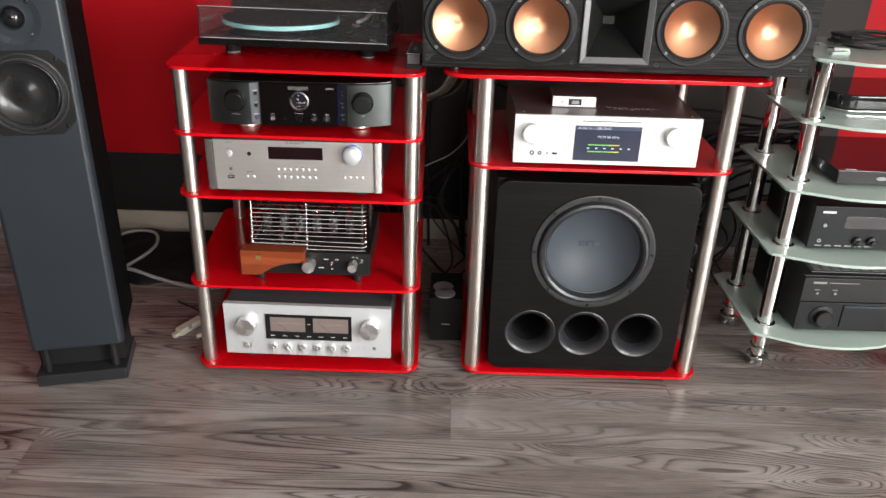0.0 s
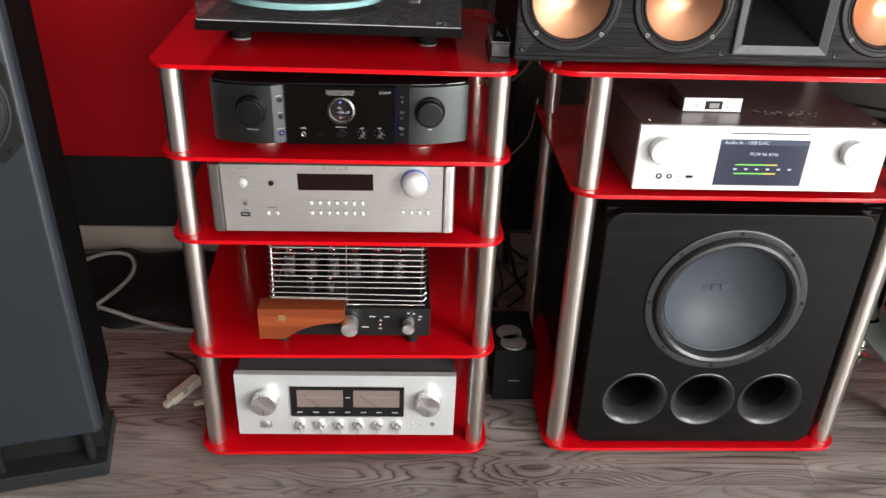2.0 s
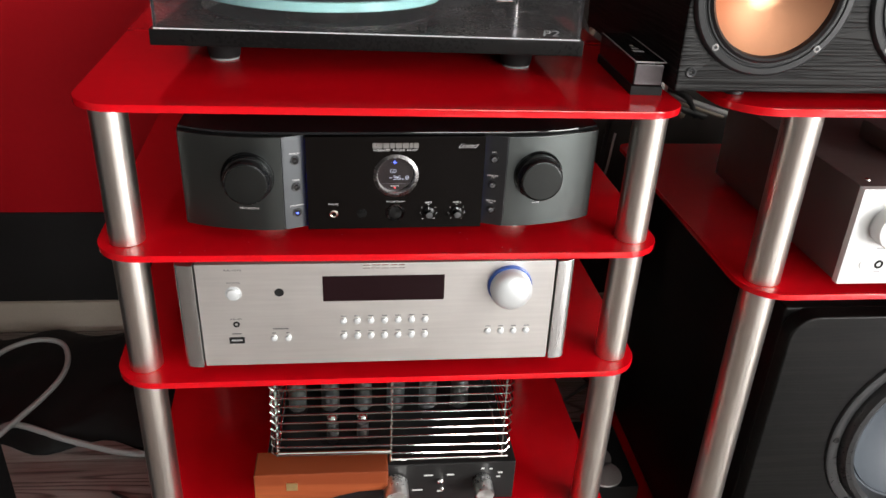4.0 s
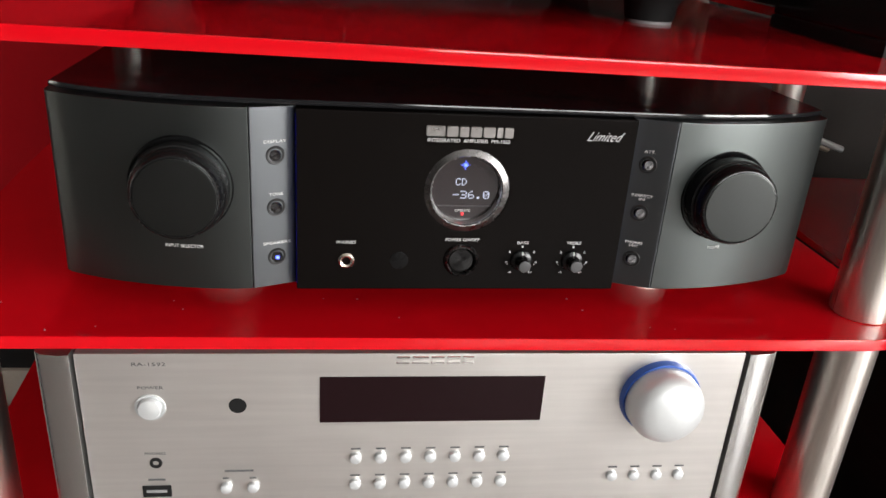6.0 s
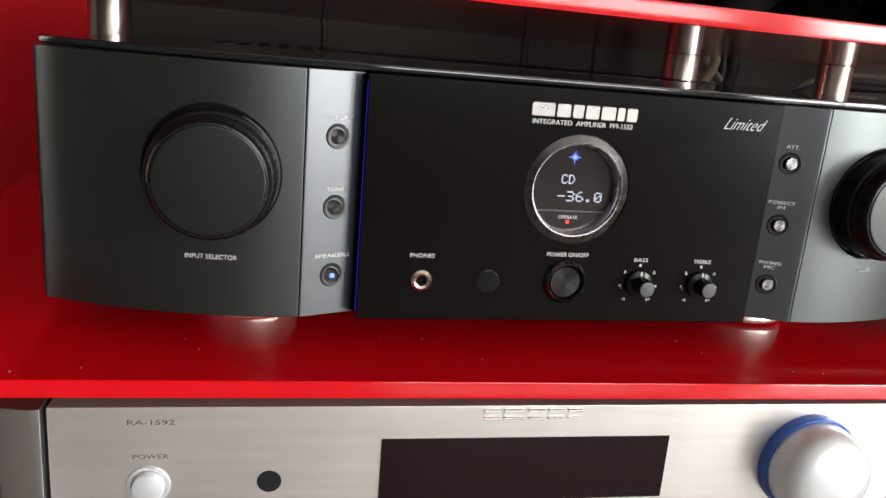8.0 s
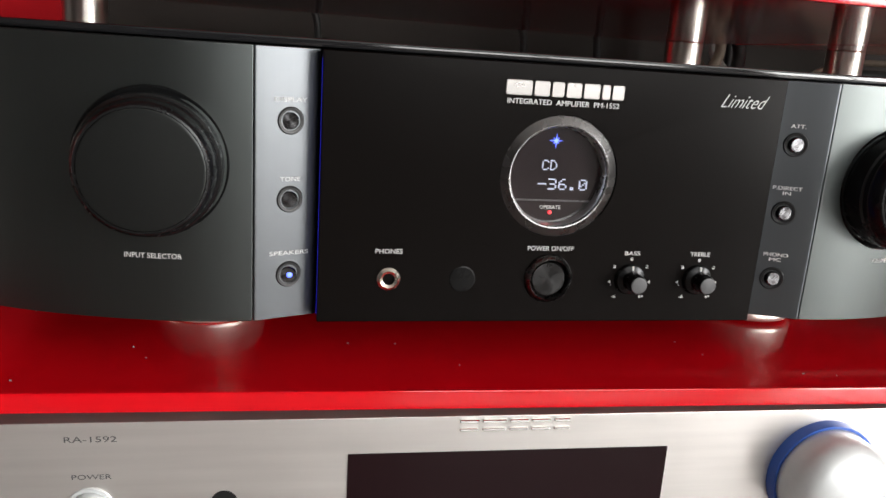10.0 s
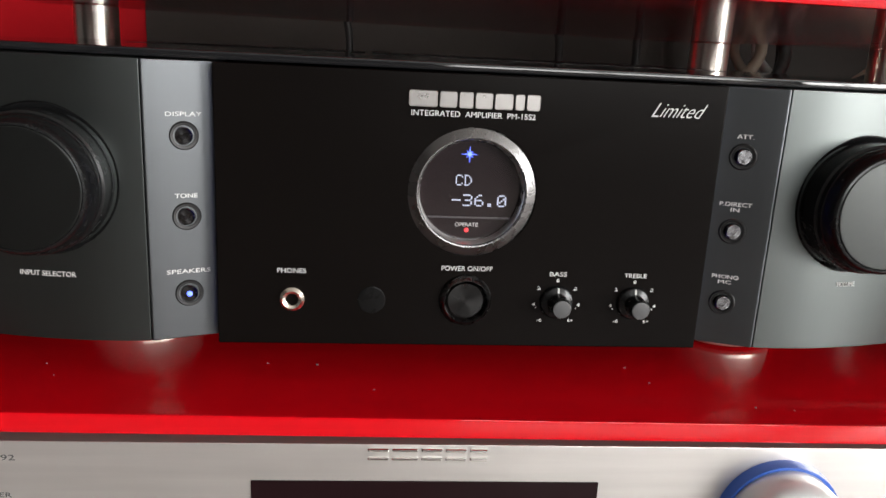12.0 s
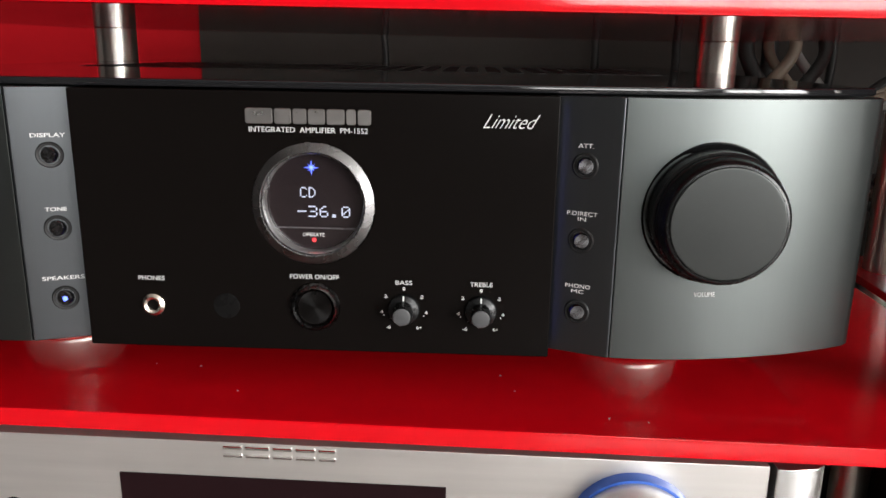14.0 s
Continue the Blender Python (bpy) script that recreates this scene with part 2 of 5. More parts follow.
M_CHEEK = mat("polished silver cheek", (0.60, 0.60, 0.59), 0.24, 0.95, var=0.03, rvar=0.02)
M_RUBBER = mat("black rubber", (0.012, 0.012, 0.013), 0.38, var=0.15, spec=0.45)
M_CONE = mat("graphite cone", (0.054, 0.064, 0.076), 0.50, spec=0.3, rvar=0.02, var=0.05, scale=20)
M_CONE_W = mat("woofer cone", (0.014, 0.0145, 0.015), 0.24, rvar=0.02, var=0.05, scale=20)
M_COPPER = mat("copper cone", (0.70, 0.36, 0.21), 0.48, 1.0, var=0.02, rvar=0.015, spun=True, aniso=0.8)
M_CAB = mat("dark blue-grey lacquer", (0.019, 0.025, 0.031), 0.36, var=0.06, scale=10, bump=0.04, spec=0.5)
M_HORN = mat("grey horn plastic", (0.020, 0.021, 0.022), 0.36, var=0.02, rvar=0.01, spec=0.25)
M_ASH = wood("black ash veneer", (0.0035, 0.0035, 0.0035), (0.013, 0.013, 0.0124), (2.2, 2.2, 75), 0.5, 0.4)
M_SUBWOOD = wood("black oak veneer", (0.0035, 0.0035, 0.0035), (0.007, 0.0066, 0.0062), (1.5, 1.5, 60), 0.36, 0.05, spec=0.15)
M_CHERRY = wood("cherry wood", (0.20, 0.043, 0.015), (0.30, 0.073, 0.025), (3, 20, 30), 0.35, 0.1, 12.0)
M_TOPGREY = mat("dark grey steel lid", (0.10, 0.105, 0.11), 0.45, 0.4, var=0.06)
M_TAUPE = mat("taupe anodised lid", (0.17, 0.14, 0.135), 0.36, 0.7, var=0.05, scale=50, stretch=(0.05, 1, 1))
M_METER = mat("warm meter dial", (0.19, 0.145, 0.13), 0.6, var=0.05)
M_SCREEN = mat("dark navy screen", (0.020, 0.026, 0.050), 0.12, var=0.03, rvar=0.02)
M_DISP = mat("smoked display", (0.014, 0.010, 0.011), 0.14, var=0.05, rvar=0.02)
M_PRINT = mat("pale grey print", (0.62, 0.62, 0.61), 0.5, var=0.02)
M_PRINT_K = mat("dark print", (0.09, 0.09, 0.09), 0.5, var=0.02)
M_PRINT_D = mat("grey print", (0.25, 0.25, 0.25), 0.5, var=0.02)
M_CREAM_PL = mat("yellowed white plastic", (0.62, 0.58, 0.48), 0.45, var=0.06)
M_GREY_CABLE = mat("grey cable", (0.34, 0.34, 0.33), 0.45, var=0.08)
M_BLK_CABLE = mat("black cable", (0.012, 0.012, 0.012), 0.5, var=0.1)
M_BEIGE_CABLE = mat("beige speaker cable", (0.22, 0.175, 0.13), 0.45, var=0.1)
M_TUBE = glass("tube glass", (0.96, 0.97, 0.97))
M_ACRYL = glass("smoky clear acrylic", (0.84, 0.83, 0.85), 0.01, 1.35, 0.992)
M_FROST = mat("pale green frosted glass", (0.40, 0.49, 0.44), 0.30, var=0.01, scale=10, rvar=0.02, coat=0.4)
M_TURQ = mat("turquoise glass edge", (0.20, 0.38, 0.37), 0.15, var=0.05)
M_ANTHR = mat("anthracite hifi fascia", (0.010, 0.011, 0.0125), 0.45, 0.1, var=0.06, spec=0.28)
M_BLUE = mat("blue ring", (0.03, 0.10, 0.42), 0.35, var=0.05)
G_WHITE, G_BLUE, G_RED = glow("display white", (0.75, 0.80, 1.0), 0.75), glow("blue led", (0.10, 0.16, 1.0), 4.0), glow("red led", (1.0, 0.05, 0.06), 1.6)
G_STRIP, G_GREEN, G_YELLOW = glow("blue strip", (0.03, 0.03, 1.0), 0.45), glow("green bar", (0.25, 0.85, 0.10), 0.8), glow("yellow bar", (0.85, 0.75, 0.10), 0.8)
G_PALE, G_LINE = glow("screen text", (0.75, 0.82, 0.95), 0.7), glow("screen header", (0.06, 0.10, 0.20), 0.25)

# ---- shapes ----


def flat_faces(ob):
    """Keeps large flat faces flat beside their rounded edges."""
    if 8 < len(ob.data.polygons) < 20000:
        md = ob.modifiers.new("flat faces", "WEIGHTED_NORMAL")
        md.mode, md.weight, md.keep_sharp = "FACE_AREA", 50, True


def part(name, bm, material, parent, label="", at=(0, 0, 0), smooth=35):
    """Links a bmesh as one mesh object under a thing, a part or a piece of the setting."""
    me = bpy.data.meshes.new(name)
    bmesh.ops.recalc_face_normals(bm, faces=bm.faces)
    bm.to_mesh(me)
    bm.free()
    me.shade_smooth()
    me.set_sharp_from_angle(angle=radians(smooth))
    me.materials.append(material)
    ob = new(name, me)
    flat_faces(ob)
    ob.location = at
    if parent is not None:
        ob.parent = parent
    if label:
        ob["label"] = label
    return ob


def thing(name, m, label, category, group="", kind=""):
    ob = new(name)
    ob.empty_display_size = 0.05
    ob.matrix_world = m
    return tagged(ob, label, category, group, kind)


def sharp_bevel(bm, width, seg=2):
    if width > 0:
        es = [e for e in bm.edges if len(e.link_faces) == 2 and e.calc_face_angle(0) > 0.5]
        bmesh.ops.bevel(bm, geom=es, offset=width, segments=seg, profile=0.6, affect="EDGES", clamp_overlap=True)
    return bm


def box(x0, x1, y0, y1, z0, z1, bevel=0.001, seg=2):
    bm = bmesh.new()
    bmesh.ops.create_cube(bm, size=1, matrix=Matrix.LocRotScale(((x0 + x1) / 2, (y0 + y1) / 2, (z0 + z1) / 2), None, (x1 - x0, y1 - y0, z1 - z0)))
    return sharp_bevel(bm, bevel, seg)


def prism(outline, a, b, axis="z", bevel=0.001, seg=2):
    """outline: (x, y) for axis z, (x, z) for axis y, (y, z) for axis x; drawn out from a to b along the axis."""
    bm = bmesh.new()
    put = {"z": lambda p, h: (p[0], p[1], h), "y": lambda p, h: (p[0], h, p[1]), "x": lambda p, h: (h, p[0], p[1])}[axis]
    low, high = [bm.verts.new(put(p, a)) for p in outline], [bm.verts.new(put(p, b)) for p in outline]
    bm.faces.new(low), bm.faces.new(high[::-1])
    k = len(outline)
    for i in range(k):
        bm.faces.new((low[i], low[(i + 1) % k], high[(i + 1) % k], high[i]))
    bmesh.ops.recalc_face_normals(bm, faces=bm.faces)
    return sharp_bevel(bm, bevel, seg)


def lathe(profile, axis="y", seg=48):
    """profile: (radius, along the axis), turned round the axis."""
    bm = bmesh.new()
    put = {"y": lambda r, t, h: (r * math.cos(t), h, r * math.sin(t)), "z": lambda r, t, h: (r * math.cos(t), r * math.sin(t), h),
           "x": lambda r, t, h: (h, r * math.cos(t), r * math.sin(t))}[axis]
    rings = []
    for r, h in profile:
        rings.append([bm.verts.new(put(0, 0, h))] if r < 1e-6 else [bm.verts.new(put(r, 2 * math.pi * i / seg, h)) for i in range(seg)])
    for p, q in zip(rings, rings[1:]):
        for i in range(seg):
            j = (i + 1) % seg
            if len(p) == 1 and len(q) > 1:
                bm.faces.new((p[0], q[i], q[j]))
            elif len(q) == 1 and len(p) > 1:
                bm.faces.new((p[i], q[0], p[j]))
            elif len(p) > 1:
                bm.faces.new((p[i], q[i], q[j], p[j]))
    return bm


def rod(r, a, b, axis="z", seg=32, edge=0.0008):
    return lathe([(0, a), (r - edge, a), (r, a + edge * (1 if b > a else -1)), (r, b - edge * (1 if b > a else -1)), (r - edge, b), (0, b)], axis, seg)


def smooth_path(pts, n=8):
    pts = [Vector(p) for p in pts]
    ext = [2 * pts[0] - pts[1], *pts, 2 * pts[-1] - pts[-2]]
    out = []
    for i in range(1, len(ext) - 2):
        p0, p1, p2, p3 = ext[i - 1:i + 3]
        for k in range(n):
            t = k / n
            out.append(0.5 * (2 * p1 + (p2 - p0) * t + (2 * p0 - 5 * p1 + 4 * p2 - p3) * t * t + (3 * p1 - p0 - 3 * p2 + p3) * t ** 3))
    return out + [pts[-1]]


def sweep(pts, r, seg=8, n=8, smooth=True):
    path = smooth_path(pts, n) if smooth else [Vector(p) for p in pts]
    bm, rings, up = bmesh.new(), [], Vector((0.13, 0.29, 0.95)).normalized()
    for i, p in enumerate(path):
        d = (path[min(i + 1, len(path) - 1)] - path[max(i - 1, 0)]).normalized()
        a = d.cross(up)
        a = a.normalized() if a.length > 1e-3 else d.orthogonal().normalized()
        c = d.cross(a)
        up = a.cross(d) * 1.0 if a.cross(d).length > 0 else up
        rings.append([bm.verts.new(p + r * (a * math.cos(2 * math.pi * k / seg) + c * math.sin(2 * math.pi * k / seg))) for k in range(seg)])
    for p, q in zip(rings, rings[1:]):
        for k in range(seg):
            bm.faces.new((p[k], p[(k + 1) % seg], q[(k + 1) % seg], q[k]))
    bm.faces.new(rings[0]), bm.faces.new(rings[-1][::-1])
    return bm


def rounded(x0, x1, y0, y1, r, seg=6, rb=None):
    """Outline of a rectangle with rounded corners; rb: radius at y1."""
    out, rb = [], r if rb is None else rb
    for cx, cy, a, q in ((x1 - r, y0 + r, -90, r), (x1 - rb, y1 - rb, 0, rb), (x0 + rb, y1 - rb, 90, rb), (x0 + r, y0 + r, 180, r)):
        for i in range(seg + 1):
            t = radians(a + 90 * i / seg)
            out.append((cx + q * math.cos(t), cy + q * math.sin(t)))
    return out


def merge(*bms):
    me, out = bpy.data.meshes.new("tmp"), bmesh.new()
    for b in bms:
        b.to_mesh(me)
        out.from_mesh(me)
        b.free()
    bpy.data.meshes.remove(me)
    return out


def pierce(ob, *cutters):
    """Cuts holes of the cutters' shapes into ob, once, for good."""
    for bm in cutters:
        me = bpy.data.meshes.new("cutter")
        bmesh.ops.recalc_face_normals(bm, faces=bm.faces)
        bm.to_mesh(me)
        bm.free()
        c = bpy.data.objects.new("cutter", me)
        c.parent = ob.parent
        scene.collection.objects.link(c)
        md = ob.modifiers.new("cut", "BOOLEAN")
        md.object, md.operation, md.solver = c, "DIFFERENCE", "EXACT"
        bpy.context.view_layer.update()
        done = bpy.data.meshes.new_from_object(ob.evaluated_get(bpy.context.evaluated_depsgraph_get()))
        ob.modifiers.clear()
        ob.data = done
        bpy.data.objects.remove(c)
    ob.data.shade_smooth()
    ob.data.set_sharp_from_angle(angle=radians(35))
    flat_faces(ob)


def pierce_at(ob, bm):
    """As pierce, with the cutter in ob's own place."""
    pierce(ob, moved(bm, *ob.location))


def moved(bm, x, y, z):
    bmesh.ops.translate(bm, verts=bm.verts, vec=(x, y, z))
    return bm


def lettering(body, cx, cz, w, h, y, parent, material, shear=0.0, at=(0, 0, 0), thin=0.0):
    """Upright print in the plane y, w wide and h high round (cx, cz)."""
    cu = bpy.data.curves.new("lettering", "FONT")
    cu.body, cu.shear, cu.resolution_u, cu.extrude, cu.offset = body, shear, 3, 0.02, -thin
    tmp = bpy.data.objects.new("lettering", cu)
    scene.collection.objects.link(tmp)
    me = bpy.data.meshes.new_from_object(tmp.evaluated_get(bpy.context.evaluated_depsgraph_get()))
    bpy.data.objects.remove(tmp)
    co = np.array([v.co for v in me.vertices])
    lo, hi = co.min(0), co.max(0)
    for v in me.vertices:
        v.co = (cx + ((v.co.x - lo[0]) / (hi[0] - lo[0]) - 0.5) * w, y - 0.00008 * (1 if v.co.z > 0 else -1), cz + ((v.co.y - lo[1]) / (hi[1] - lo[1]) - 0.5) * h)
    me.materials.clear()
    me.materials.append(material)
    ob = new("lettering", me)
    ob.parent, ob.location = parent, at
    return ob


def hug(outline, write):
    """Print that lies on the curved front given in plan."""
    pts = sorted(p for p in outline if p[1] < 0.03)
    xs, ys = [p[0] for p in pts], [p[1] for p in pts]

    def written(*args):
        ob = write(*args)
        for v in ob.data.vertices:
            v.co.y = float(np.interp(abs(v.co.x), xs, ys)) - (0.00032 if v.co.y < args[5] else 0.00012)
        return ob
    return written


def bar(name, cx, cz, w, h, y, parent, material, depth=0.0003):
    return part(name, box(cx - w / 2, cx + w / 2, y - depth, y + 0.0004, cz - h / 2, cz + h / 2, 0), material, parent)

# ---- structure ----


def structure(name, bm, material, label, category):
    return tagged(part(name, bm, material, None), label, category, kind="structure")


T = 0.2
X0, X1, Y0, Y1, ZC = ROOM_X0, ROOM_X1, ROOM_Y0, ROOM_Y1, ROOM_Z
structure("wall_north", box(X0 - T, X1 + T, Y1, Y1 + T, -0.05, ZC, 0), M_RED_WALL, "matt red painted accent wall behind the racks", "wall")
# West, east and south walls stay out of view; their dark tone shapes reflections.
structure("wall_west", box(X0 - T, X0, Y0 - T, Y1, -0.05, ZC, 0), M_DIM_WALL, "unseen plain side wall, darkened to keep reflections low", "wall")
structure("ceiling", box(X0 - T, X1 + T, Y0 - T, Y1 + T, ZC, ZC + 0.15, 0), M_WHITE, "plain white painted ceiling", "ceiling")
wy0, wy1, wz0, wz1 = WIN_E
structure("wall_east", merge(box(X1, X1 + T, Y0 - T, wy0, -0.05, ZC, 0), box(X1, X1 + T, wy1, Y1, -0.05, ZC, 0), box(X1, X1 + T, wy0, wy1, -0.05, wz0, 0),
                             box(X1, X1 + T, wy0, wy1, wz1, ZC, 0)), M_DIM_WALL, "unseen darkened wall with a wide window", "wall")
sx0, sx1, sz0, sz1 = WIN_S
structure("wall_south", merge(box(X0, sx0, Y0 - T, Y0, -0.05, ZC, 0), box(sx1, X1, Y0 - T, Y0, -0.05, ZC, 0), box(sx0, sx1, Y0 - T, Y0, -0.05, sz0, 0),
                              box(sx0, sx1, Y0 - T, Y0, sz1, ZC, 0)), M_DIM_WALL, "unseen darkened wall with a window", "wall")


def window(name, horizontal, a0, a1, z0, z1, at):
    w = thing(name, pose(*at, 0, 0, 0 if horizontal else 90), "white framed window letting in daylight", "window", kind="structure")
    f = 0.06
    mid = (a0 + a1) / 2
    for x0, x1, p, q in ((a0, a1, z0, z0 + f), (a0, a1, z1 - f, z1), (a0, a0 + f, z0 + f, z1 - f), (a1 - f, a1, z0 + f, z1 - f), (mid - f / 2, mid + f / 2, z0 + f, z1 - f)):
        part("window_frame", box(x0, x1, -0.03, 0.03, p, q, 0.004), M_FRAME, w)


window("window_1", False, wy0, wy1, wz0, wz1, (X1 + 0.02, 0, 0))
window("window_2", True, sx0, sx1, sz0, sz1, (0, Y0 - 0.02, 0))
structure("wall_panel", box(-0.674, 1.51, Y1 - 0.006, Y1 - 0.001, 0.316, ZC - 0.01, 0), M_BLACK_WALL, "charcoal painted centre field of the accent wall", "wall")
structure("trim", box(X0, X1, Y1 - 0.006, Y1 - 0.001, 0.002, 0.316, 0), M_BLACK_BAND, "black painted lower band of the accent wall", "wall band")
structure("baseboard", box(X0, 0.84, Y1 - 0.016, Y1, 0, 0.083, 0.003), M_CREAM, "cream baseboard along the accent wall", "baseboard")
floor = structure("floor", box(X0, X1, Y0, Y1, -0.05, -0.008, 0), M_SUB, "grey-brown wood-look laminate floor with long planks", "floor")

# ---- racks ----


def shelf_part(parent, x0, x1, y0, y1, z0, z1, r, material, name="shelf", rb=0.02):
    return part(name, prism(rounded(x0, x1, y0, y1, r, 7, rb), z0, z1, "z", 0.0014, 2), material, parent)



def flared(x0, x1, y0, y1, r, more):
    """A rounded outline that widens to the left towards its back."""
    return [(x - (more * (y - y0) / (y1 - y0) if x < 0 else 0), y) for x, y in rounded(x0, x1, y0, y1, r, 7, 0.03)]


RED_Z = (0.021, 0.277, 0.533, 0.6955, 0.856)      # shelf tops of the five-shelf rack
LEAN_R = 0.6
rack = thing("hifi_rack", pose(-0.288, 1.931, 0, 0, LEAN_R, 1.0), "five-shelf red glass hi-fi rack on brushed steel tubes", "rack", "red racks")
for z in RED_Z:
    part("shelf", prism(flared(-0.310, 0.309, 0, 0.535, 0.045, 0.035), z - 0.008, z, "z", 0.0014, 2), M_RED_GLASS, rack)
for px, py in ((-0.280, 0.038), (0.2785, 0.038), (-0.281, 0.468), (0.285, 0.490)):
    for lo, hi in zip(RED_Z, RED_Z[1:]):
        part("post", rod(0.0185, lo, hi - 0.008, "z", 36), M_STEEL, rack, at=(px, py, 0))
    part("foot", rod(0.017, 0, RED_Z[0] - 0.008, "z", 24), M_RUBBER, rack, at=(px, py, 0))

rack2 = thing("subwoofer_rack", pose(0.4765, 1.940, 0), "low red glass rack on brushed steel tubes, wide top shelf", "rack", "red racks")
shelf_part(rack2, -0.333, 0.333, 0, 0.535, 0.014, 0.022, 0.05, M_RED_GLASS)
shelf_part(rack2, -0.335, 0.330, 0, 0.535, 0.623, 0.631, 0.05, M_RED_GLASS)
shelf_part(rack2, -0.405, 0.392, 0.002, 0.535, 0.847, 0.856, 0.06, M_RED_GLASS)
for px in (-0.3015, 0.3015):
    for py in (0.041, 0.480):
        for lo, hi in ((0.022, 0.623), (0.631, 0.847)):
            part("post", rod(0.0215 if py < 0.2 else 0.0185, lo, hi, "z", 40), M_STEEL, rack2, at=(px, py, 0))
        part("foot", rod(0.019, 0, 0.014, "z", 24), M_RUBBER, rack2, at=(px, py, 0))


def on1(x, y, z, yaw=0.0):
    """A place on the slightly leaning rack."""
    return pose(x, y, z, 0, LEAN_R, yaw)


# ---- integrated amplifier, black, with round display ----
amp = thing("integrated_amplifier", pose(-0.275, 1.9545, 0.6957, 0, 0.2, 2.0), "black brushed aluminium integrated amplifier with round display, on red glass", "amplifier")
W0, W1 = 0.0205, 0.1232
part("chassis", box(-0.2175, 0.2175, 0.035, 0.43, 0.018, 0.1195, 0.002), M_BLACK, amp)
part("center_panel", box(-0.0935, 0.0935, 0.0, 0.034, W0 - 0.0008, W1, 0.0006), M_DARK_BRUSH, amp, "black brushed centre panel")
cove = [(0.1175, -0.001), (0.1165, -0.0008), (0.112, 0.0009), (0.106, 0.0032), (0.100, 0.0055), (0.096, 0.0069), (0.0937, 0.0076), (0.0937, 0.034), (0.1175, 0.034)]
flank = [(0.1177, -0.001), (0.128, -0.0016), (0.140, -0.0014), (0.153, 0.0), (0.166, 0.0022), (0.178, 0.005), (0.190, 0.0083), (0.201, 0.0121), (0.211, 0.0163), (0.2195, 0.0205),
         (0.2225, 0.0235), (0.2235, 0.027), (0.2235, 0.050), (0.1177, 0.050)]
for s in (-1, 1):
    part("button_panel", prism([(s * x, y) for x, y in cove], W0, W1, "z", 0.0003, 1), M_STRIP, amp, "slanted graphite strip with three buttons", smooth=50)
    part("side_panel", prism([(s * x, y) for x, y in flank], W0, W1, "z", 0.0005, 2), M_GREY_BRUSH, amp, "curved graphite side block", smooth=50)
    part("light_strip", box(s * 0.0933 - 0.0003, s * 0.0933 + 0.0003, 0.0016, 0.0028, W0 + 0.002, W1 - 0.003, 0), G_STRIP, amp, "glowing blue light strip")
    for py in (0.075, 0.37):
        part("foot", lathe([(0, 0), (0.0235, 0), (0.0250, 0.0012), (0.0255, 0.003), (0.0240, 0.014), (0.022, 0.016), (0.022, 0.0205), (0, 0.0205)], "z", 48), M_FOOT, amp, "pale metal foot", at=(s * 0.140, py, 0))
lid = [(-0.2225, 0.030), (-0.205, 0.0205), (-0.18, 0.0120), (-0.15, 0.0070), (-0.118, 0.0050), (0.118, 0.0050), (0.15, 0.0070), (0.18, 0.0120), (0.205, 0.0205), (0.2225, 0.030), (0.2225, 0.435), (-0.2225, 0.435)]
top_cover = part("top_cover", prism(lid, 0.1238, 0.1268, "z", 0.0010, 2), M_GLOSS, amp, "gloss black top cover")
for i in range(26):
    vx = -0.165 + i * 0.0132
    part("vent", box(vx - 0.004, vx + 0.004, 0.16, 0.30, 0.1266, 0.12695, 0, 1), M_BLACK, top_cover)
part("seam", box(-0.2185, 0.2185, 0.030, 0.42, 0.119, 0.1239, 0), M_MATT, amp)
CZ = 0.0802
pierce(bpy.data.objects["center_panel"], moved(rod(0.0242, -0.01, 0.008, "y", 72, 0), 0, 0, CZ))
disp = part("display_ring", lathe([(0.0199, 0.0062), (0.0199, -0.0008), (0.0201, -0.0011), (0.0206, -0.0012), (0.0209, -0.0011), (0.0240, 0.0003), (0.0243, 0.0008), (0.0243, 0.0062)], "y", 96), M_RING, amp, "bevelled dark metal ring", at=(-0.0003, 0, CZ), smooth=20)
part("inner_rim", lathe([(0.0191, 0.0052), (0.0193, 0.0012), (0.01985, 0.0002), (0.01985, 0.0052)], "y", 72), M_SPUN, disp, "thin bright inner rim")
part("display_glass", lathe([(0, 0.0046), (0.0198, 0.0046), (0.0198, 0.0056), (0, 0.0056)], "y", 64), M_DISP, disp, "dark round display")
part("display_band", merge(box(-0.0163, 0.0160, 0.0043, 0.0048, -0.0106, -0.0100, 0)), mat("dim line", (0.06, 0.055, 0.06), 0.3), disp)
GLYPH = {"C": "01110 10001 10000 10000 10000 10001 01110", "D": "11100 10010 10001 10001 10001 10010 11100", "-": "00000 00000 00000 11111 00000 00000 00000",
         "3": "11110 00001 00001 01110 00001 00001 11110", "6": "00110 01000 10000 11110 10001 10001 01110", ".": "00000 00000 00000 00000 00000 01100 01100",
         "0": "01110 10001 10011 10101 11001 10001 01110"}


def dots(word, x0, x1, cz, h):
    """Words of a dot-matrix display, one small tile a dot."""
    n, pitch_z = len(word), h / 7
    pitch = (x1 - x0) / (n * 6 - 1)
    tiles = []
    for i, ch in enumerate(word):
        for r, line in enumerate(GLYPH[ch].split()):
            for c, bit in enumerate(line):
                if bit == "1":
                    px, pz = x0 + (i * 6 + c + 0.5) * pitch, cz + h / 2 - (r + 0.5) * pitch_z
                    tiles.append(box(px - pitch * 0.36, px + pitch * 0.36, 0.0040, 0.0047, pz - pitch_z * 0.36, pz + pitch_z * 0.36, 0))
    return merge(*tiles)


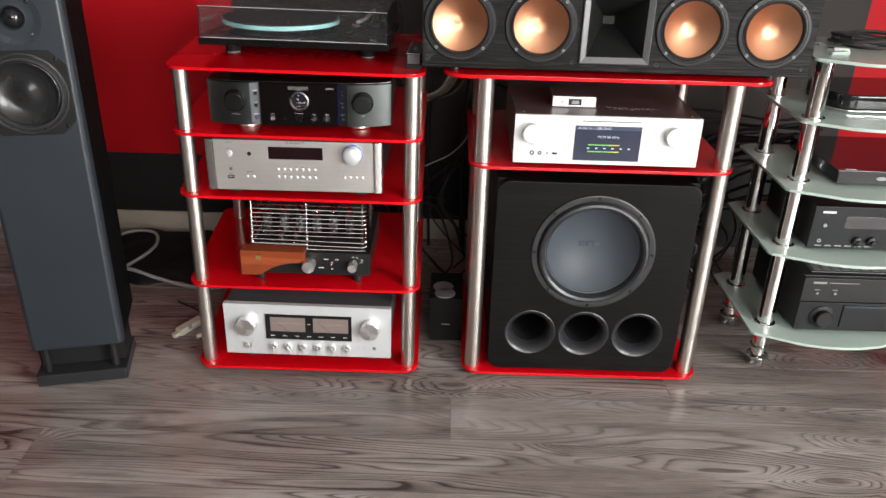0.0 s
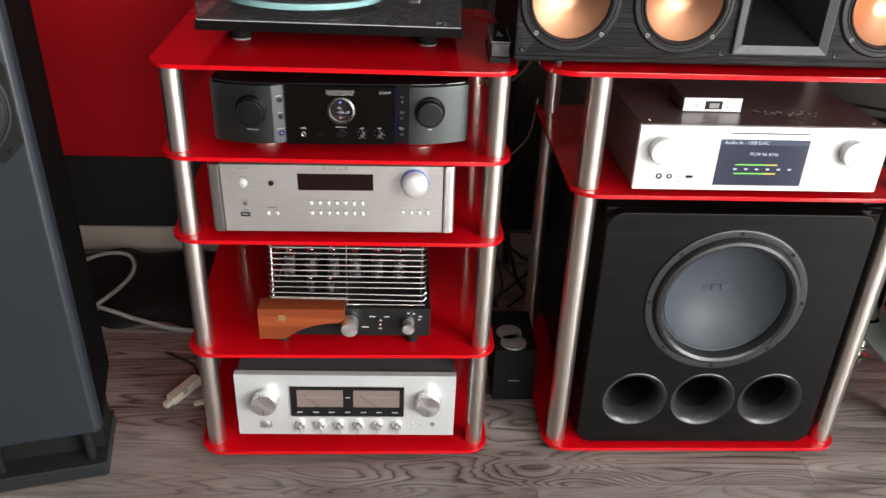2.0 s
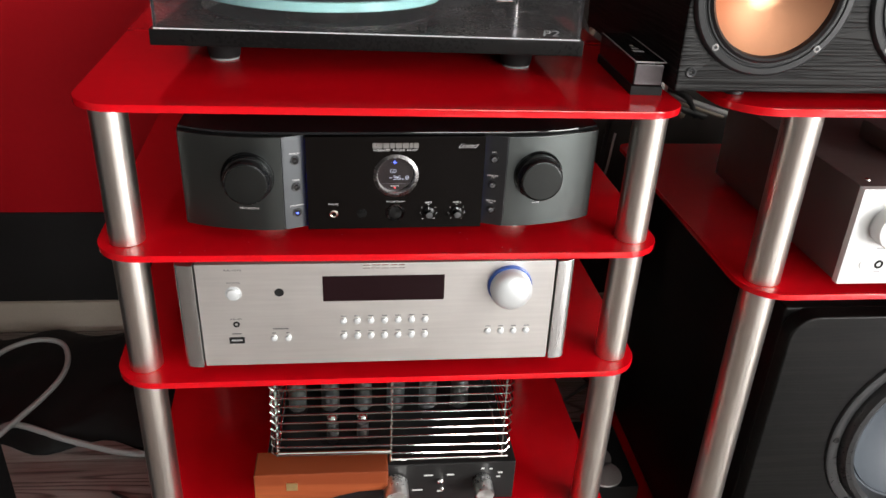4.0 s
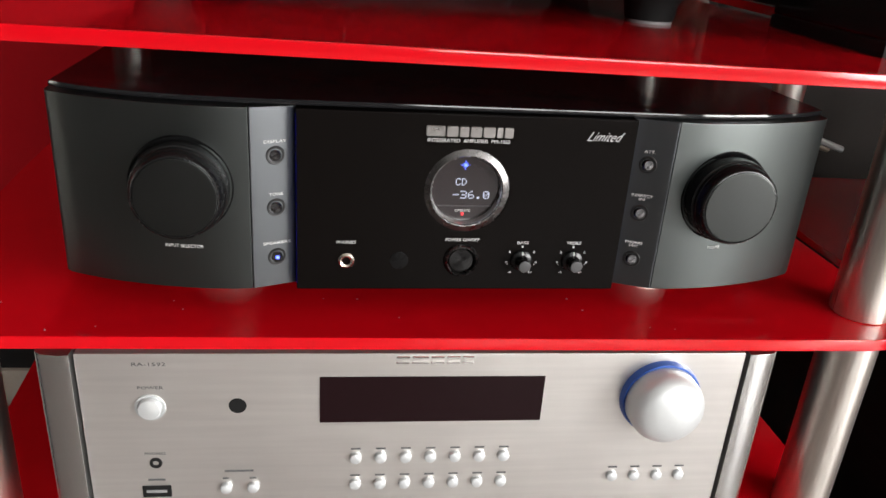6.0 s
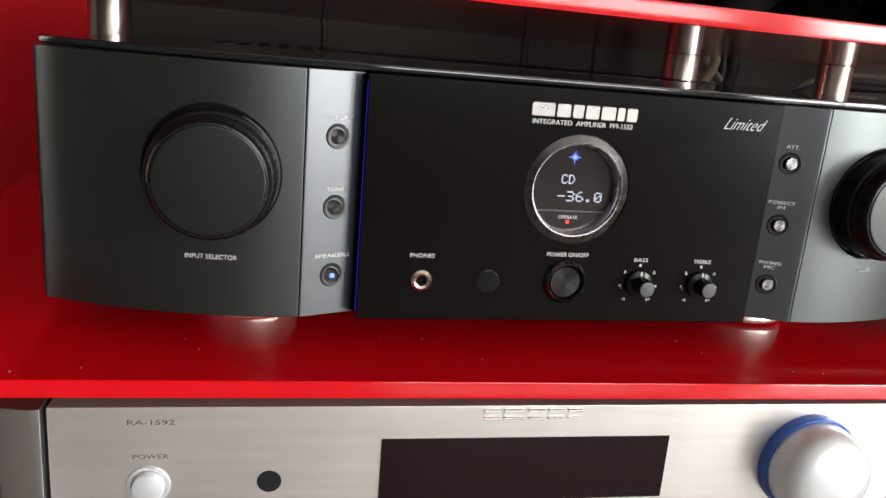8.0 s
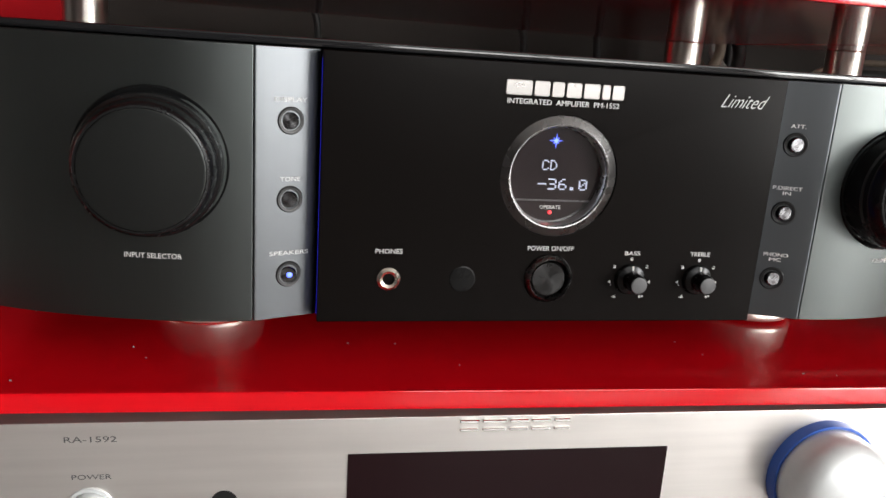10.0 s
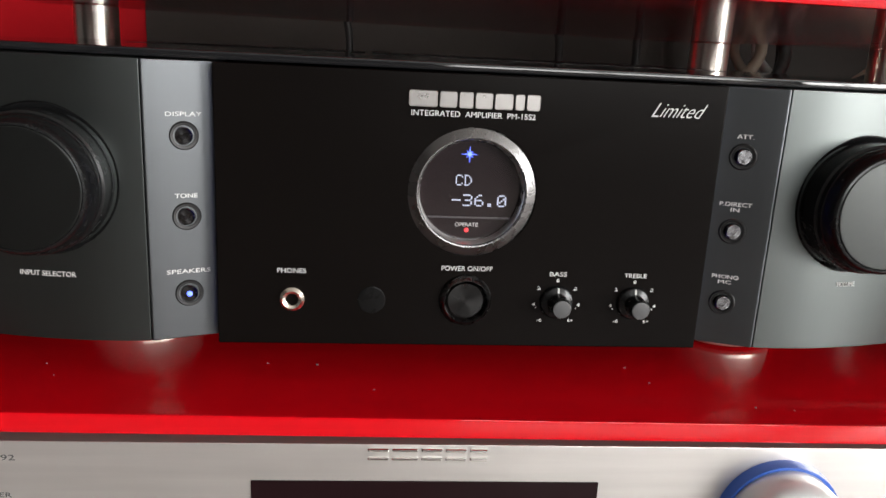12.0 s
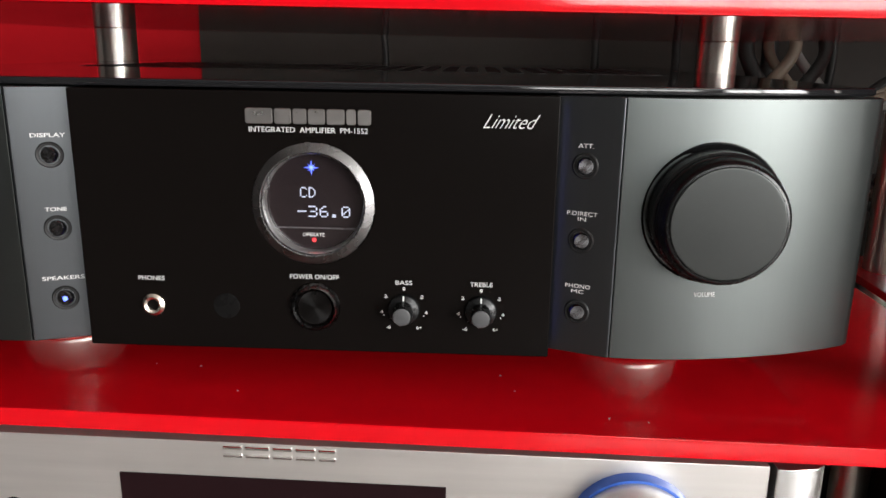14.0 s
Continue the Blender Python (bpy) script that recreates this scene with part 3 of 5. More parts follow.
part("readout", dots("CD", -0.0058, 0.0004, 0.0040, 0.0042), G_WHITE, disp, "glowing source name")
part("readout", dots("-36.0", -0.0070, 0.0140, -0.0036, 0.0046), G_WHITE, disp, "glowing volume figure")
lettering("OPERATE", -0.0008, -0.0130, 0.0088, 0.0015, 0.0042, disp, M_PRINT)
star = bmesh.new()
cen = star.verts.new((0, 0, 0))
ring = [star.verts.new(((0.0032 if i % 2 == 0 else 0.0006) * (1 if i % 4 == 0 else 0.62 if i % 2 == 0 else 1) * math.cos(math.pi * i / 8), 0,
                        (0.0032 if i % 2 == 0 else 0.0006) * (1 if i % 4 == 0 else 0.62 if i % 2 == 0 else 1) * math.sin(math.pi * i / 8))) for i in range(16)]
for i in range(16):
    star.faces.new((cen, ring[i], ring[(i + 1) % 16]))
part("star_light", star, G_BLUE, disp, "blue star shaped light", at=(-0.0010, 0.0040, 0.0138))
part("led", lathe([(0, -0.0012), (0.0007, -0.0010), (0.0009, 0)], "y", 16), G_RED, disp, "small red light", at=(-0.0007, 0.0048, -0.0152))
# maker's mark as seven plain chrome blocks
x = -0.0252
for w in (0.0108, 0.0068, 0.0056, 0.0068, 0.0072, 0.0040, 0.0055):
    part("emblem", prism(rounded(x + 0.0002, x + w - 0.0002, 0.1111, 0.1169, 0.0009, 3), -0.0009, 0.0005, "y", 0.0002, 1), M_MARK, amp)
    x += w + 0.00025
lettering("INTEGRATED  AMPLIFIER  PM-15S2", -0.0012, 0.1089, 0.0454, 0.0020, -0.0001, amp, M_PRINT)
lettering("Limited", 0.0755, 0.1135, 0.0212, 0.0052, -0.0001, amp, M_PRINT, 0.7, thin=0.012)
jack = part("phones_jack", lathe([(0.0024, 0.008), (0.0024, -0.0012), (0.0034, -0.0018), (0.0046, -0.0008), (0.0047, 0.001)], "y", 40), mat("nickel jack", (0.72, 0.66, 0.58), 0.25, 1.0), amp, "nickel headphone socket", at=(-0.0660, 0, 0.0377))
part("socket_hole", rod(0.0030, 0.0002, 0.004, "y", 24, 0), M_MATT, jack)
lettering("PHONES", -0.0662, 0.0488, 0.0106, 0.0018, -0.0001, amp, M_PRINT)
part("remote_eye", lathe([(0, -0.0003), (0.0046, -0.0004), (0.0053, -0.0002), (0.0053, 0.001)], "y", 40), M_PLINTH, amp, "black infrared eye", at=(-0.0363, 0, 0.0378))
pw = part("power_button", lathe([(0.0076, 0.001), (0.0076, -0.0012), (0.0084, -0.0028), (0.0096, -0.0016), (0.0103, 0.0002), (0.0103, 0.001)], "y", 56), M_RING, amp, "round power button with polished rim", at=(-0.0004, 0, 0.0384))
part("cap", lathe([(0, -0.0008), (0.0068, -0.0008), (0.0074, 0.0002), (0.0074, 0.001)], "y", 48), mat("black spun metal", (0.03, 0.03, 0.03), 0.3, 1.0, spun=True), pw)
lettering("POWER ON/OFF", -0.0004, 0.0510, 0.0195, 0.0019, -0.0001, amp, M_PRINT)
M_FACE = mat("satin graphite", (0.046, 0.049, 0.048), 0.34, 1.0, var=0.03, scale=60, rvar=0.02)
M_KNOB = mat("black anodised knob", (0.016, 0.0165, 0.017), 0.24, 0.6, var=0.08, scale=40)
for kx, word, ww in ((0.0353, "BASS", 0.0067), (0.0660, "TREBLE", 0.0089)):
    kn = part("tone_knob", lathe([(0.0066, 0.001), (0.0066, -0.0006), (0.0060, -0.0018), (0.0040, -0.0026), (0.0038, -0.0090), (0.0034, -0.0096), (0, -0.0096)], "y", 40), M_KNOB, amp, "small black tone knob", at=(kx, 0, 0.0384))
    part("tip", lathe([(0.0035, -0.0094), (0.0034, -0.0098), (0.0030, -0.0100), (0, -0.0100)], "y", 32), M_TIP, kn, "grey satin knob tip")
    part("pointer", box(-0.0003, 0.0003, -0.0027, -0.0018, 0.0042, 0.0060, 0), M_PRINT, kn)
    lettering(word, kx, 0.0495, ww, 0.0017, -0.0001, amp, M_PRINT)
    for i, a in enumerate(range(-135, 136, 27)):
        tx, tz = kx + 0.0084 * math.sin(radians(a)), 0.0384 + 0.0084 * math.cos(radians(a))
        if i % 2 == 1:
            part("tick", lathe([(0, -0.0001), (0.00025, -0.0001), (0.00025, 0)], "y", 8), M_PRINT, amp, at=(tx, 0, tz))
    for word2, dx, dz, tw in (("0", 0, 0.0086, 0.0011), ("2", -0.0073, 0.0054, 0.0011), ("2", 0.0073, 0.0054, 0.0011), ("4", -0.0089, -0.0012, 0.0012), ("4", 0.0089, -0.0012, 0.0012),
                              ("-6", -0.0062, -0.0076, 0.0020), ("6+", 0.0062, -0.0076, 0.0022)):
        lettering(word2, kx + dx, 0.0384 + dz, tw, 0.0014, -0.0001, amp, M_PRINT)
for s, names in ((-1, (("DISPLAY", 0.0116), ("TONE", 0.0074), ("SPEAKERS", 0.0146))), (1, (("ATT.", 0.0056), ("P.DIRECT", 0.0112), ("PHONO", 0.0094)))):
    for (word, ww), bz in zip(names, (0.0969, 0.0675, 0.0381)):
        bt = part("button", lathe([(0.0035, 0.0040), (0.0035, -0.0002), (0.0038, -0.0009), (0.0047, -0.0010), (0.0052, -0.0004), (0.0053, 0.0012), (0.0053, 0.004)], "y", 40), M_BLACK, amp, "small round push button", at=(s * 0.1046, 0.0042, bz))
        bt.rotation_euler = (0, 0, radians(-20.9 * s))
        cap = part("cap", lathe([(0, -0.0016), (0.0028, -0.0016), (0.0032, -0.0011), (0.0032, 0.003)], "y", 36), M_CAP, bt, "spun metal button cap")
        cap.rotation_euler = (0, 0, radians(20.9 * s))
        hug(cove, lettering)(word, s * 0.1043, bz + (0.0077 if word in ("DISPLAY", "TONE", "ATT.") else 0.0086 if s < 0 else 0.0108), ww, 0.0016, 0.0046 if s < 0 else 0.0046, amp, M_PRINT)
        if word in ("P.DIRECT", "PHONO"):
            hug(cove, lettering)("IN" if word == "P.DIRECT" else "MC", s * 0.1043, bz + 0.0086, 0.0030 if word == "P.DIRECT" else 0.0046, 0.0015, 0.0046, amp, M_PRINT)
        if word == "SPEAKERS":
            part("led", lathe([(0, -0.0024), (0.0009, -0.0022), (0.0011, -0.0014)], "y", 16), G_BLUE, bt, "small blue light")
for s, word, ww in ((-1, "INPUT SELECTOR", 0.0204), (1, "VOLUME", 0.0085)):
    kn = part("knob", lathe([(0.0272, 0.003), (0.0272, -0.0012), (0.0266, -0.0024), (0.0250, -0.0016), (0.0252, -0.005), (0.0248, -0.0115), (0.0240, -0.0122), (0.0239, -0.0146), (0.0234, -0.0152), (0.0228, -0.0192),
                               (0.0216, -0.0206), (0.0208, -0.0208), (0.0206, -0.0206), (0, -0.0206)], "y", 72), M_KNOB, amp, "large round black knob", at=(s * 0.1526, 0.0005, 0.0803))
    part("knob_face", lathe([(0.0206, -0.0205), (0.0205, -0.0211), (0.0200, -0.0213), (0, -0.0213)], "y", 72), M_FACE, kn, "satin graphite knob face")
    hug(flank, lettering)(word, s * 0.1532, 0.0480 if s > 0 else 0.0458, ww, 0.0019, -0.0006, amp, M_PRINT)

# ---- silver integrated amplifier ----
rot = thing("stereo_amplifier", pose(-0.2925, 1.9385, 0.5335, 0, -0.1, 0.2), "silver brushed aluminium stereo amplifier with blue ringed volume knob", "amplifier")
ZB = 0.5335
part("chassis", box(-0.212, 0.212, 0.012, 0.40, 0.018, 0.146, 0.002), M_BLACK, rot)
part("front_panel", box(-0.1968, 0.1968, 0, 0.012, 0.0175, 0.1475, 0.0006), M_ALU, rot, "brushed silver front panel")
for s in (-1, 1):
    part("side_cheek", prism([(s * 0.1985, -0.0025), (s * 0.2035, -0.0030), (s * 0.2135, -0.0012), (s * 0.2178, 0.0022), (s * 0.2188, 0.0065), (s * 0.2188, 0.030), (s * 0.1985, 0.030)], 0.0175, 0.1480, "z", 0.0005, 2),
         M_CHEEK, rot, "polished silver side cheek", smooth=50)
    for py in (0.05, 0.35):
        part("foot", lathe([(0, 0), (0.018, 0), (0.020, 0.002), (0.018, 0.018), (0, 0.018)], "z", 28), M_BLACK, rot, at=(s * 0.16, py, 0))
win = part("display_window", box(-0.0622, 0.0722, -0.0006, 0.002, 0.1002, 0.1320, 0.0004), M_WINDOW, rot, "dark smoked display window")
kn = part("volume_knob", lathe([(0.0232, 0.001), (0.0232, -0.012), (0.0225, -0.016), (0.0205, -0.0195), (0.0165, -0.0222), (0.010, -0.0240), (0, -0.0246)], "y", 64), M_PALE, rot, "domed silver volume knob", at=(0.1460, 0, 0.1172))
part("ring", lathe([(0.0232, 0.001), (0.0234, -0.005), (0.0246, -0.005), (0.0252, -0.001), (0.0252, 0.002)], "y", 64), M_BLUE, kn, "blue ring")


def push(px, pz, r, parent, material=M_PALE, depth=0.003, name="button"):
    return part(name, lathe([(r, 0.001), (r, -depth * 0.5), (r * 0.9, -depth * 0.85), (r * 0.6, -depth), (0, -depth * 1.05)], "y", 24), material, parent, at=(px, 0, pz))


for i in range(7):
    for bz in (0.0742, 0.0542):
        push(-0.0405 + i * 0.01533, bz, 0.0037, rot)
        bar("caption", -0.0405 + i * 0.01533, bz + 0.0062, 0.006, 0.0010, -0.0001, rot, M_PRINT_K)
for i in range(4):
    push(0.1245 + i * 0.015, 0.0565, 0.0036, rot)
    bar("caption", 0.1245 + i * 0.015, 0.0630, 0.006, 0.0010, -0.0001, rot, M_PRINT_K)
for px in (-0.1185, -0.1025):
    push(px, 0.0533, 0.0036, rot)
    bar("caption", px, 0.0600, 0.004, 0.0010, -0.0001, rot, M_PRINT_K)
bar("caption", -0.1105, 0.0655, 0.017, 0.0012, -0.0001, rot, M_PRINT_K)
part("button_rim", lathe([(0.0070, 0.0005), (0.0072, -0.0008), (0.0086, -0.0008), (0.0088, 0.0005)], "y", 40), M_PALE, rot, at=(-0.1585, 0, 0.1120))
push(-0.1585, 0.1120, 0.0068, rot, depth=0.004, name="power_button")
part("remote_eye", lathe([(0, -0.0003), (0.0050, -0.0003), (0.0054, 0.0005)], "y", 36), M_MATT, rot, "black infrared eye", at=(-0.1095, 0, 0.1125))
pj = part("phones_jack", lathe([(0.0018, 0.002), (0.0018, -0.0008), (0.0036, -0.0008), (0.0038, 0.0005)], "y", 28), M_BLACK, rot, at=(-0.1585, 0, 0.0725))
usb = part("usb_port", box(-0.1680, -0.1510, -0.0008, 0.002, 0.0470, 0.0555, 0.0008), M_MATT, rot, "black usb port")
part("tongue", box(-0.1655, -0.1535, -0.0012, 0.001, 0.0508, 0.0528, 0.0002), M_PRINT_D, usb)
lettering("RA-1592", -0.1572, 0.1408, 0.0185, 0.0023, -0.0001, rot, M_PRINT_K)
lettering("POWER", -0.1575, 0.1252, 0.0142, 0.0020, -0.0001, rot, M_PRINT_K)
lettering("PHONES", -0.1585, 0.0792, 0.0120, 0.0018, -0.0001, rot, M_PRINT_K)
bar("caption", -0.1590, 0.0600, 0.010, 0.0012, -0.0001, rot, M_PRINT_K)
x = -0.0180
for w in (0.0078, 0.0098, 0.0078, 0.0080, 0.0068):
    part("emblem", merge(box(x, x + w, -0.0010, 0.0004, 0.1447, 0.1461, 0.0003, 1), box(x, x + w, -0.0010, 0.0004, 0.1411, 0.1424, 0.0003, 1)), M_CHROME, rot)
    x += w + 0.0014

# ---- tube amplifier with wire cage ----
tube = thing("tube_amplifier", on1(-0.2825, 1.958, 0.2772, 0.5), "small black tube amplifier with cherry wood trim and wire cage", "amplifier")
BZ = 0.026
part("chassis", box(-0.157, 0.1705, 0.004, 0.30, BZ, 0.0915, 0.003), M_BLACK, tube, "black chassis with front controls")
curve = [(-0.1695, BZ + 0.001), (-0.120, BZ + 0.001), (-0.103, BZ + 0.013), (-0.085, BZ + 0.024), (-0.062, BZ + 0.033), (-0.036, BZ + 0.0385), (-0.004, BZ + 0.040), (0.000, BZ + 0.0445), (0.000, 0.098), (-0.1695, 0.098)]
trim = part("wood_trim", prism(curve, -0.014, 0.030, "y", 0.004, 3), M_CHERRY, tube, "curved cherry wood trim")
part("badge", box(-0.129, -0.115, -0.0152, -0.013, 0.0725, 0.0845, 0.0004), mat("brass badge", (0.62, 0.44, 0.20), 0.3, 0.8), trim, "small brass badge")
for px in (-0.128, 0.135):
    for py in (0.03, 0.26):
        part("foot", lathe([(0, 0), (0.011, 0), (0.013, 0.004), (0.012, BZ), (0, BZ)], "z", 20), M_RUBBER, tube, at=(px, py, 0))
for px, r, ln in ((0.0105, 0.0165, 0.030), (0.126, 0.0125, 0.026)):
    k2 = part("knob", lathe([(r * 0.9, 0.004), (r, 0.002), (r, -ln + 0.003), (r - 0.0012, -ln), (0, -ln)], "y", 40), M_SPUN, tube, "spun aluminium knob", at=(px, 0, 0.061))
sw = part("toggle_switch", lathe([(0.0042, 0.004), (0.0042, -0.001), (0.0022, -0.003), (0.0018, -0.006), (0.0026, -0.014), (0, -0.016)], "y", 20), M_CHROME, tube, "chrome toggle switch", at=(0.070, 0, 0.064))
for cx, cz, w in ((0.054, 0.072, 0.012), (0.083, 0.072, 0.010), (0.070, 0.044, 0.007), (0.040, 0.047, 0.014), (0.150, 0.073, 0.006), (0.148, 0.066, 0.005), (0.126, 0.081, 0.004), (0.137, 0.080, 0.004)):
    bar("caption", cx, cz, w, 0.0022, 0.0039, tube, M_PRINT)
part("led", lathe([(0, 0.0025), (0.0013, 0.003), (0.0015, 0.0045)], "y", 12), G_RED, tube, at=(-0.043, 0, 0.060))


def tall_tube(px, py, h, r):
    base = part("vacuum_tube", lathe([(r * 0.85, 0), (r, 0.004), (r, h * 0.72), (r * 0.85, h * 0.86), (r * 0.35, h * 0.97), (0, h)], "z", 20), M_TUBE, tube, "clear glass vacuum tube", at=(px, py, 0.0925))
    part("plate", rod(r * 0.55, 0.008, h * 0.62, "z", 14), mat("grey tube plate", (0.20, 0.20, 0.20), 0.45, 0.6) if "grey tube plate" not in bpy.data.materials else bpy.data.materials["grey tube plate"], base)
    part("getter", lathe([(0, h * 0.93), (r * 0.45, h * 0.89), (r * 0.75, h * 0.80), (r * 0.70, h * 0.76)], "z", 16), M_CHROME, base, "silvered top")


for i in range(6):
    tall_tube(-0.122 + i * 0.0455, 0.115, 0.088, 0.0135)
tall_tube(-0.072, 0.055, 0.048, 0.0085)
tall_tube(-0.032, 0.055, 0.048, 0.0085)
for bx in (-0.09, 0.01, 0.11):
    part("transformer", box(bx - 0.045, bx + 0.045, 0.18, 0.28, 0.0915, 0.175, 0.004), M_BLACK, tube, "black transformer housing")
part("deck_ring", lathe([(0.045, 0.0918), (0.085, 0.0918), (0.088, 0.0945), (0.060, 0.0965), (0.045, 0.0930)], "z", 40), M_BLACK, tube, at=(-0.050, 0.075, 0))
cage = part("cage_frame", merge(*[sweep(p, 0.0016, 8, 1, False) for p in (
    [(-0.140, 0.010, 0.112), (-0.140, 0.020, 0.225)], [(0.004, 0.008, 0.095), (0.004, 0.020, 0.225)], [(0.150, 0.008, 0.098), (0.150, 0.020, 0.225)],
    [(-0.140, 0.010, 0.112), (0.004, 0.008, 0.112)], [(0.004, 0.008, 0.098), (0.158, 0.008, 0.098)], [(-0.140, 0.29, 0.10), (-0.140, 0.29, 0.225)], [(0.150, 0.29, 0.10), (0.150, 0.29, 0.225)],
    [(-0.140, 0.02, 0.225), (-0.140, 0.29, 0.225)], [(0.150, 0.02, 0.225), (0.150, 0.29, 0.225)], [(-0.140, 0.012, 0.112), (-0.140, 0.29, 0.112)], [(0.150, 0.012, 0.100), (0.150, 0.29, 0.100)])]), M_CHROME, tube, "chrome wire cage")
for i in range(10):
    z = 0.1125 + i * 0.0118
    y = 0.006 + 0.012 * (i / 9)
    part("wire", sweep([(-0.143, 0.29, z), (-0.147, y + 0.006, z), (-0.141, y, z), (0.154, y, z - (0.004 if i < 2 else 0.0)), (0.160, y + 0.006, z), (0.156, 0.29, z)], 0.00135, 6, 1, False), M_CHROME, cage)
for i in range(9):
    y = 0.035 + i * 0.03
    part("wire", sweep([(-0.140, y, 0.2265), (0.150, y, 0.2265)], 0.00135, 6, 1, False), M_CHROME, cage)

# ---- pale amplifier with two meters ----
lux = thing("meter_amplifier", on1(-0.2865, 1.952, 0.0212, 0.3), "pale silver amplifier with two lit needle meters and round knobs", "amplifier")
part("front_panel", box(-0.2300, 0.2300, 0, 0.016, 0.029, 0.1880, 0.0012), M_PALE, lux, "pale blasted aluminium front panel")
part("chassis", box(-0.222, 0.222, 0.016, 0.40, 0.026, 0.170, 0.002), M_TOPGREY, lux)
part("top_cover", prism([(0.020, 0.184), (0.40, 0.184), (0.40, 0.172), (0.020, 0.172)], -0.2285, 0.2285, "x", 0.003, 2), M_TOPGREY, lux, "dark grey top cover")
for s in (-1, 1):
    for py in (0.06, 0.34):
        part("foot", lathe([(0, 0), (0.022, 0), (0.024, 0.002), (0.022, 0.027), (0, 0.027)], "z", 28), M_BLACK, lux, at=(s * 0.17, py, 0))
bez = part("meter_window", box(-0.1170, 0.1215, -0.0012, 0.004, 0.0805, 0.1600, 0.001), M_GLOSS, lux, "gloss black meter window")
part("bezel", merge(box(-0.1185, 0.1230, -0.0016, 0.003, 0.1600, 0.1612, 0), box(-0.1185, 0.1230, -0.0016, 0.003, 0.0790, 0.0802, 0), box(-0.1185, -0.1173, -0.0016, 0.003, 0.0803, 0.1599, 0), box(0.1218, 0.1230, -0.0016, 0.003, 0.0803, 0.1599, 0)), M_ALU, bez)
for m0, m1 in ((-0.1030, -0.0065), (0.0150, 0.1120)):
    me = part("meter", box(m0, m1, -0.0020, 0.002, 0.1060, 0.1505, 0.0005), M_METER, bez, "warm white meter dial")
    part("scale", merge(*[box(m0 + 0.008 + k * (m1 - m0 - 0.016) / 9 - 0.0004, m0 + 0.008 + k * (m1 - m0 - 0.016) / 9 + 0.0004, -0.0023, -0.0018, 0.1345 - 0.004 * abs(k - 4.5) / 4.5, 0.1390 - 0.004 * abs(k - 4.5) / 4.5, 0) for k in range(10)],
                        box(m0 + 0.008, m1 - 0.008, -0.0023, -0.0018, 0.1310, 0.1318, 0)), M_PRINT_D, me)
    part("needle", sweep([(m0 + 0.0485, -0.0026, 0.107), (m0 + 0.014, -0.0026, 0.137)], 0.0004, 5, 1, False), M_MATT, me)
for k in range(7):
    bar("caption", -0.0980 + k * 0.0335, 0.0915, 0.012, 0.0016, -0.0013, bez, M_PRINT)
bar("caption", 0.0035, 0.131, 0.009, 0.002, -0.0013, bez, M_PRINT)
for px in (-0.1690, 0.1720):
    part("knob_recess", lathe([(0.0275, 0.0005), (0.0278, -0.0006), (0.0300, -0.0006), (0.0305, 0.0005)], "y", 56), M_ALU, lux, at=(px, 0, 0.1250))
    k3 = part("knob", lathe([(0.0255, 0.001), (0.0265, -0.004), (0.0262, -0.0235), (0.0248, -0.0255), (0, -0.0258)], "y", 64), M_SPUN, lux, "large spun aluminium knob", at=(px, 0, 0.1255))
    part("pointer", box(-0.0005, 0.0005, -0.0262, -0.0256, -0.022, -0.010, 0), M_MATT, k3)
for i in range(6):
    k4 = part("small_knob", lathe([(0.0100, 0.001), (0.0104, -0.003), (0.0098, -0.0080), (0.0086, -0.0095), (0, -0.0098)], "y", 36), M_SPUN, lux, "small knob with lever", at=(-0.0985 + i * 0.0412, 0, 0.0575))
    part("lever", prism([(-0.0026, 0.002), (0.0026, 0.002), (0.0016, -0.0165), (-0.0016, -0.0165)], -0.0135, -0.0085, "y", 0.0007, 2), M_ALU, k4, at=(0, 0, 0)).rotation_euler = (0, radians(-28 if i == 1 else 0), 0)
pb = part("power_button", prism(rounded(-0.184, -0.158, 0.047, 0.066, 0.003), -0.0008, 0.002, "y", 0.0004, 2), M_ALU, lux, "square power button plate")
part("cap", lathe([(0.0062, 0.0), (0.0066, -0.003), (0.0055, -0.005), (0, -0.0052)], "y", 32), M_SPUN, pb, at=(-0.171, 0, 0.0565))
for px, r in ((-0.135, 0.0022), (0.1410, 0.0030), (0.1600, 0.0030)):
    push(px, 0.0590, r, lux, M_ALU, 0.0015, "indicator")
part("phones_jack", lathe([(0.0024, 0.004), (0.0024, -0.0008), (0.0045, -0.0008), (0.0048, 0.0008)], "y", 32), M_MATT, lux, at=(0.1840, 0, 0.0590))

# ---- turntable ----
tt = thing("turntable", on1(-0.2985, 2.044, 0.8562, 0.0), "black turntable with glass platter under a clear acrylic lid", "turntable")
part("plinth", box(-0.2340, 0.2340, 0, 0.36, 0.0295, 0.0465, 0.0015), M_PLINTH, tt, "flat black plinth")
for px, py in ((-0.171, 0.078), (0.174, 0.076), (-0.171, 0.30), (0.174, 0.30)):
    ft = part("foot", lathe([(0, 0.002), (0.017, 0.002), (0.0180, 0.004), (0.0195, 0.014), (0.0270, 0.0225), (0.0270, 0.0296), (0, 0.0296)], "z", 32), M_MATT, tt, "black rubber foot", at=(px, py, 0))
    part("ring", lathe([(0.015, 0), (0.0168, 0), (0.0168, 0.0022), (0.015, 0.0022)], "z", 32), M_PRINT_D, ft)
part("pin", rod(0.0012, 0.016, 0.0300, "z", 10, 0.0002), M_CHROME, tt, "thin bright pin", at=(-0.047, 0.055, 0))
PX, PY = -0.062, 0.165
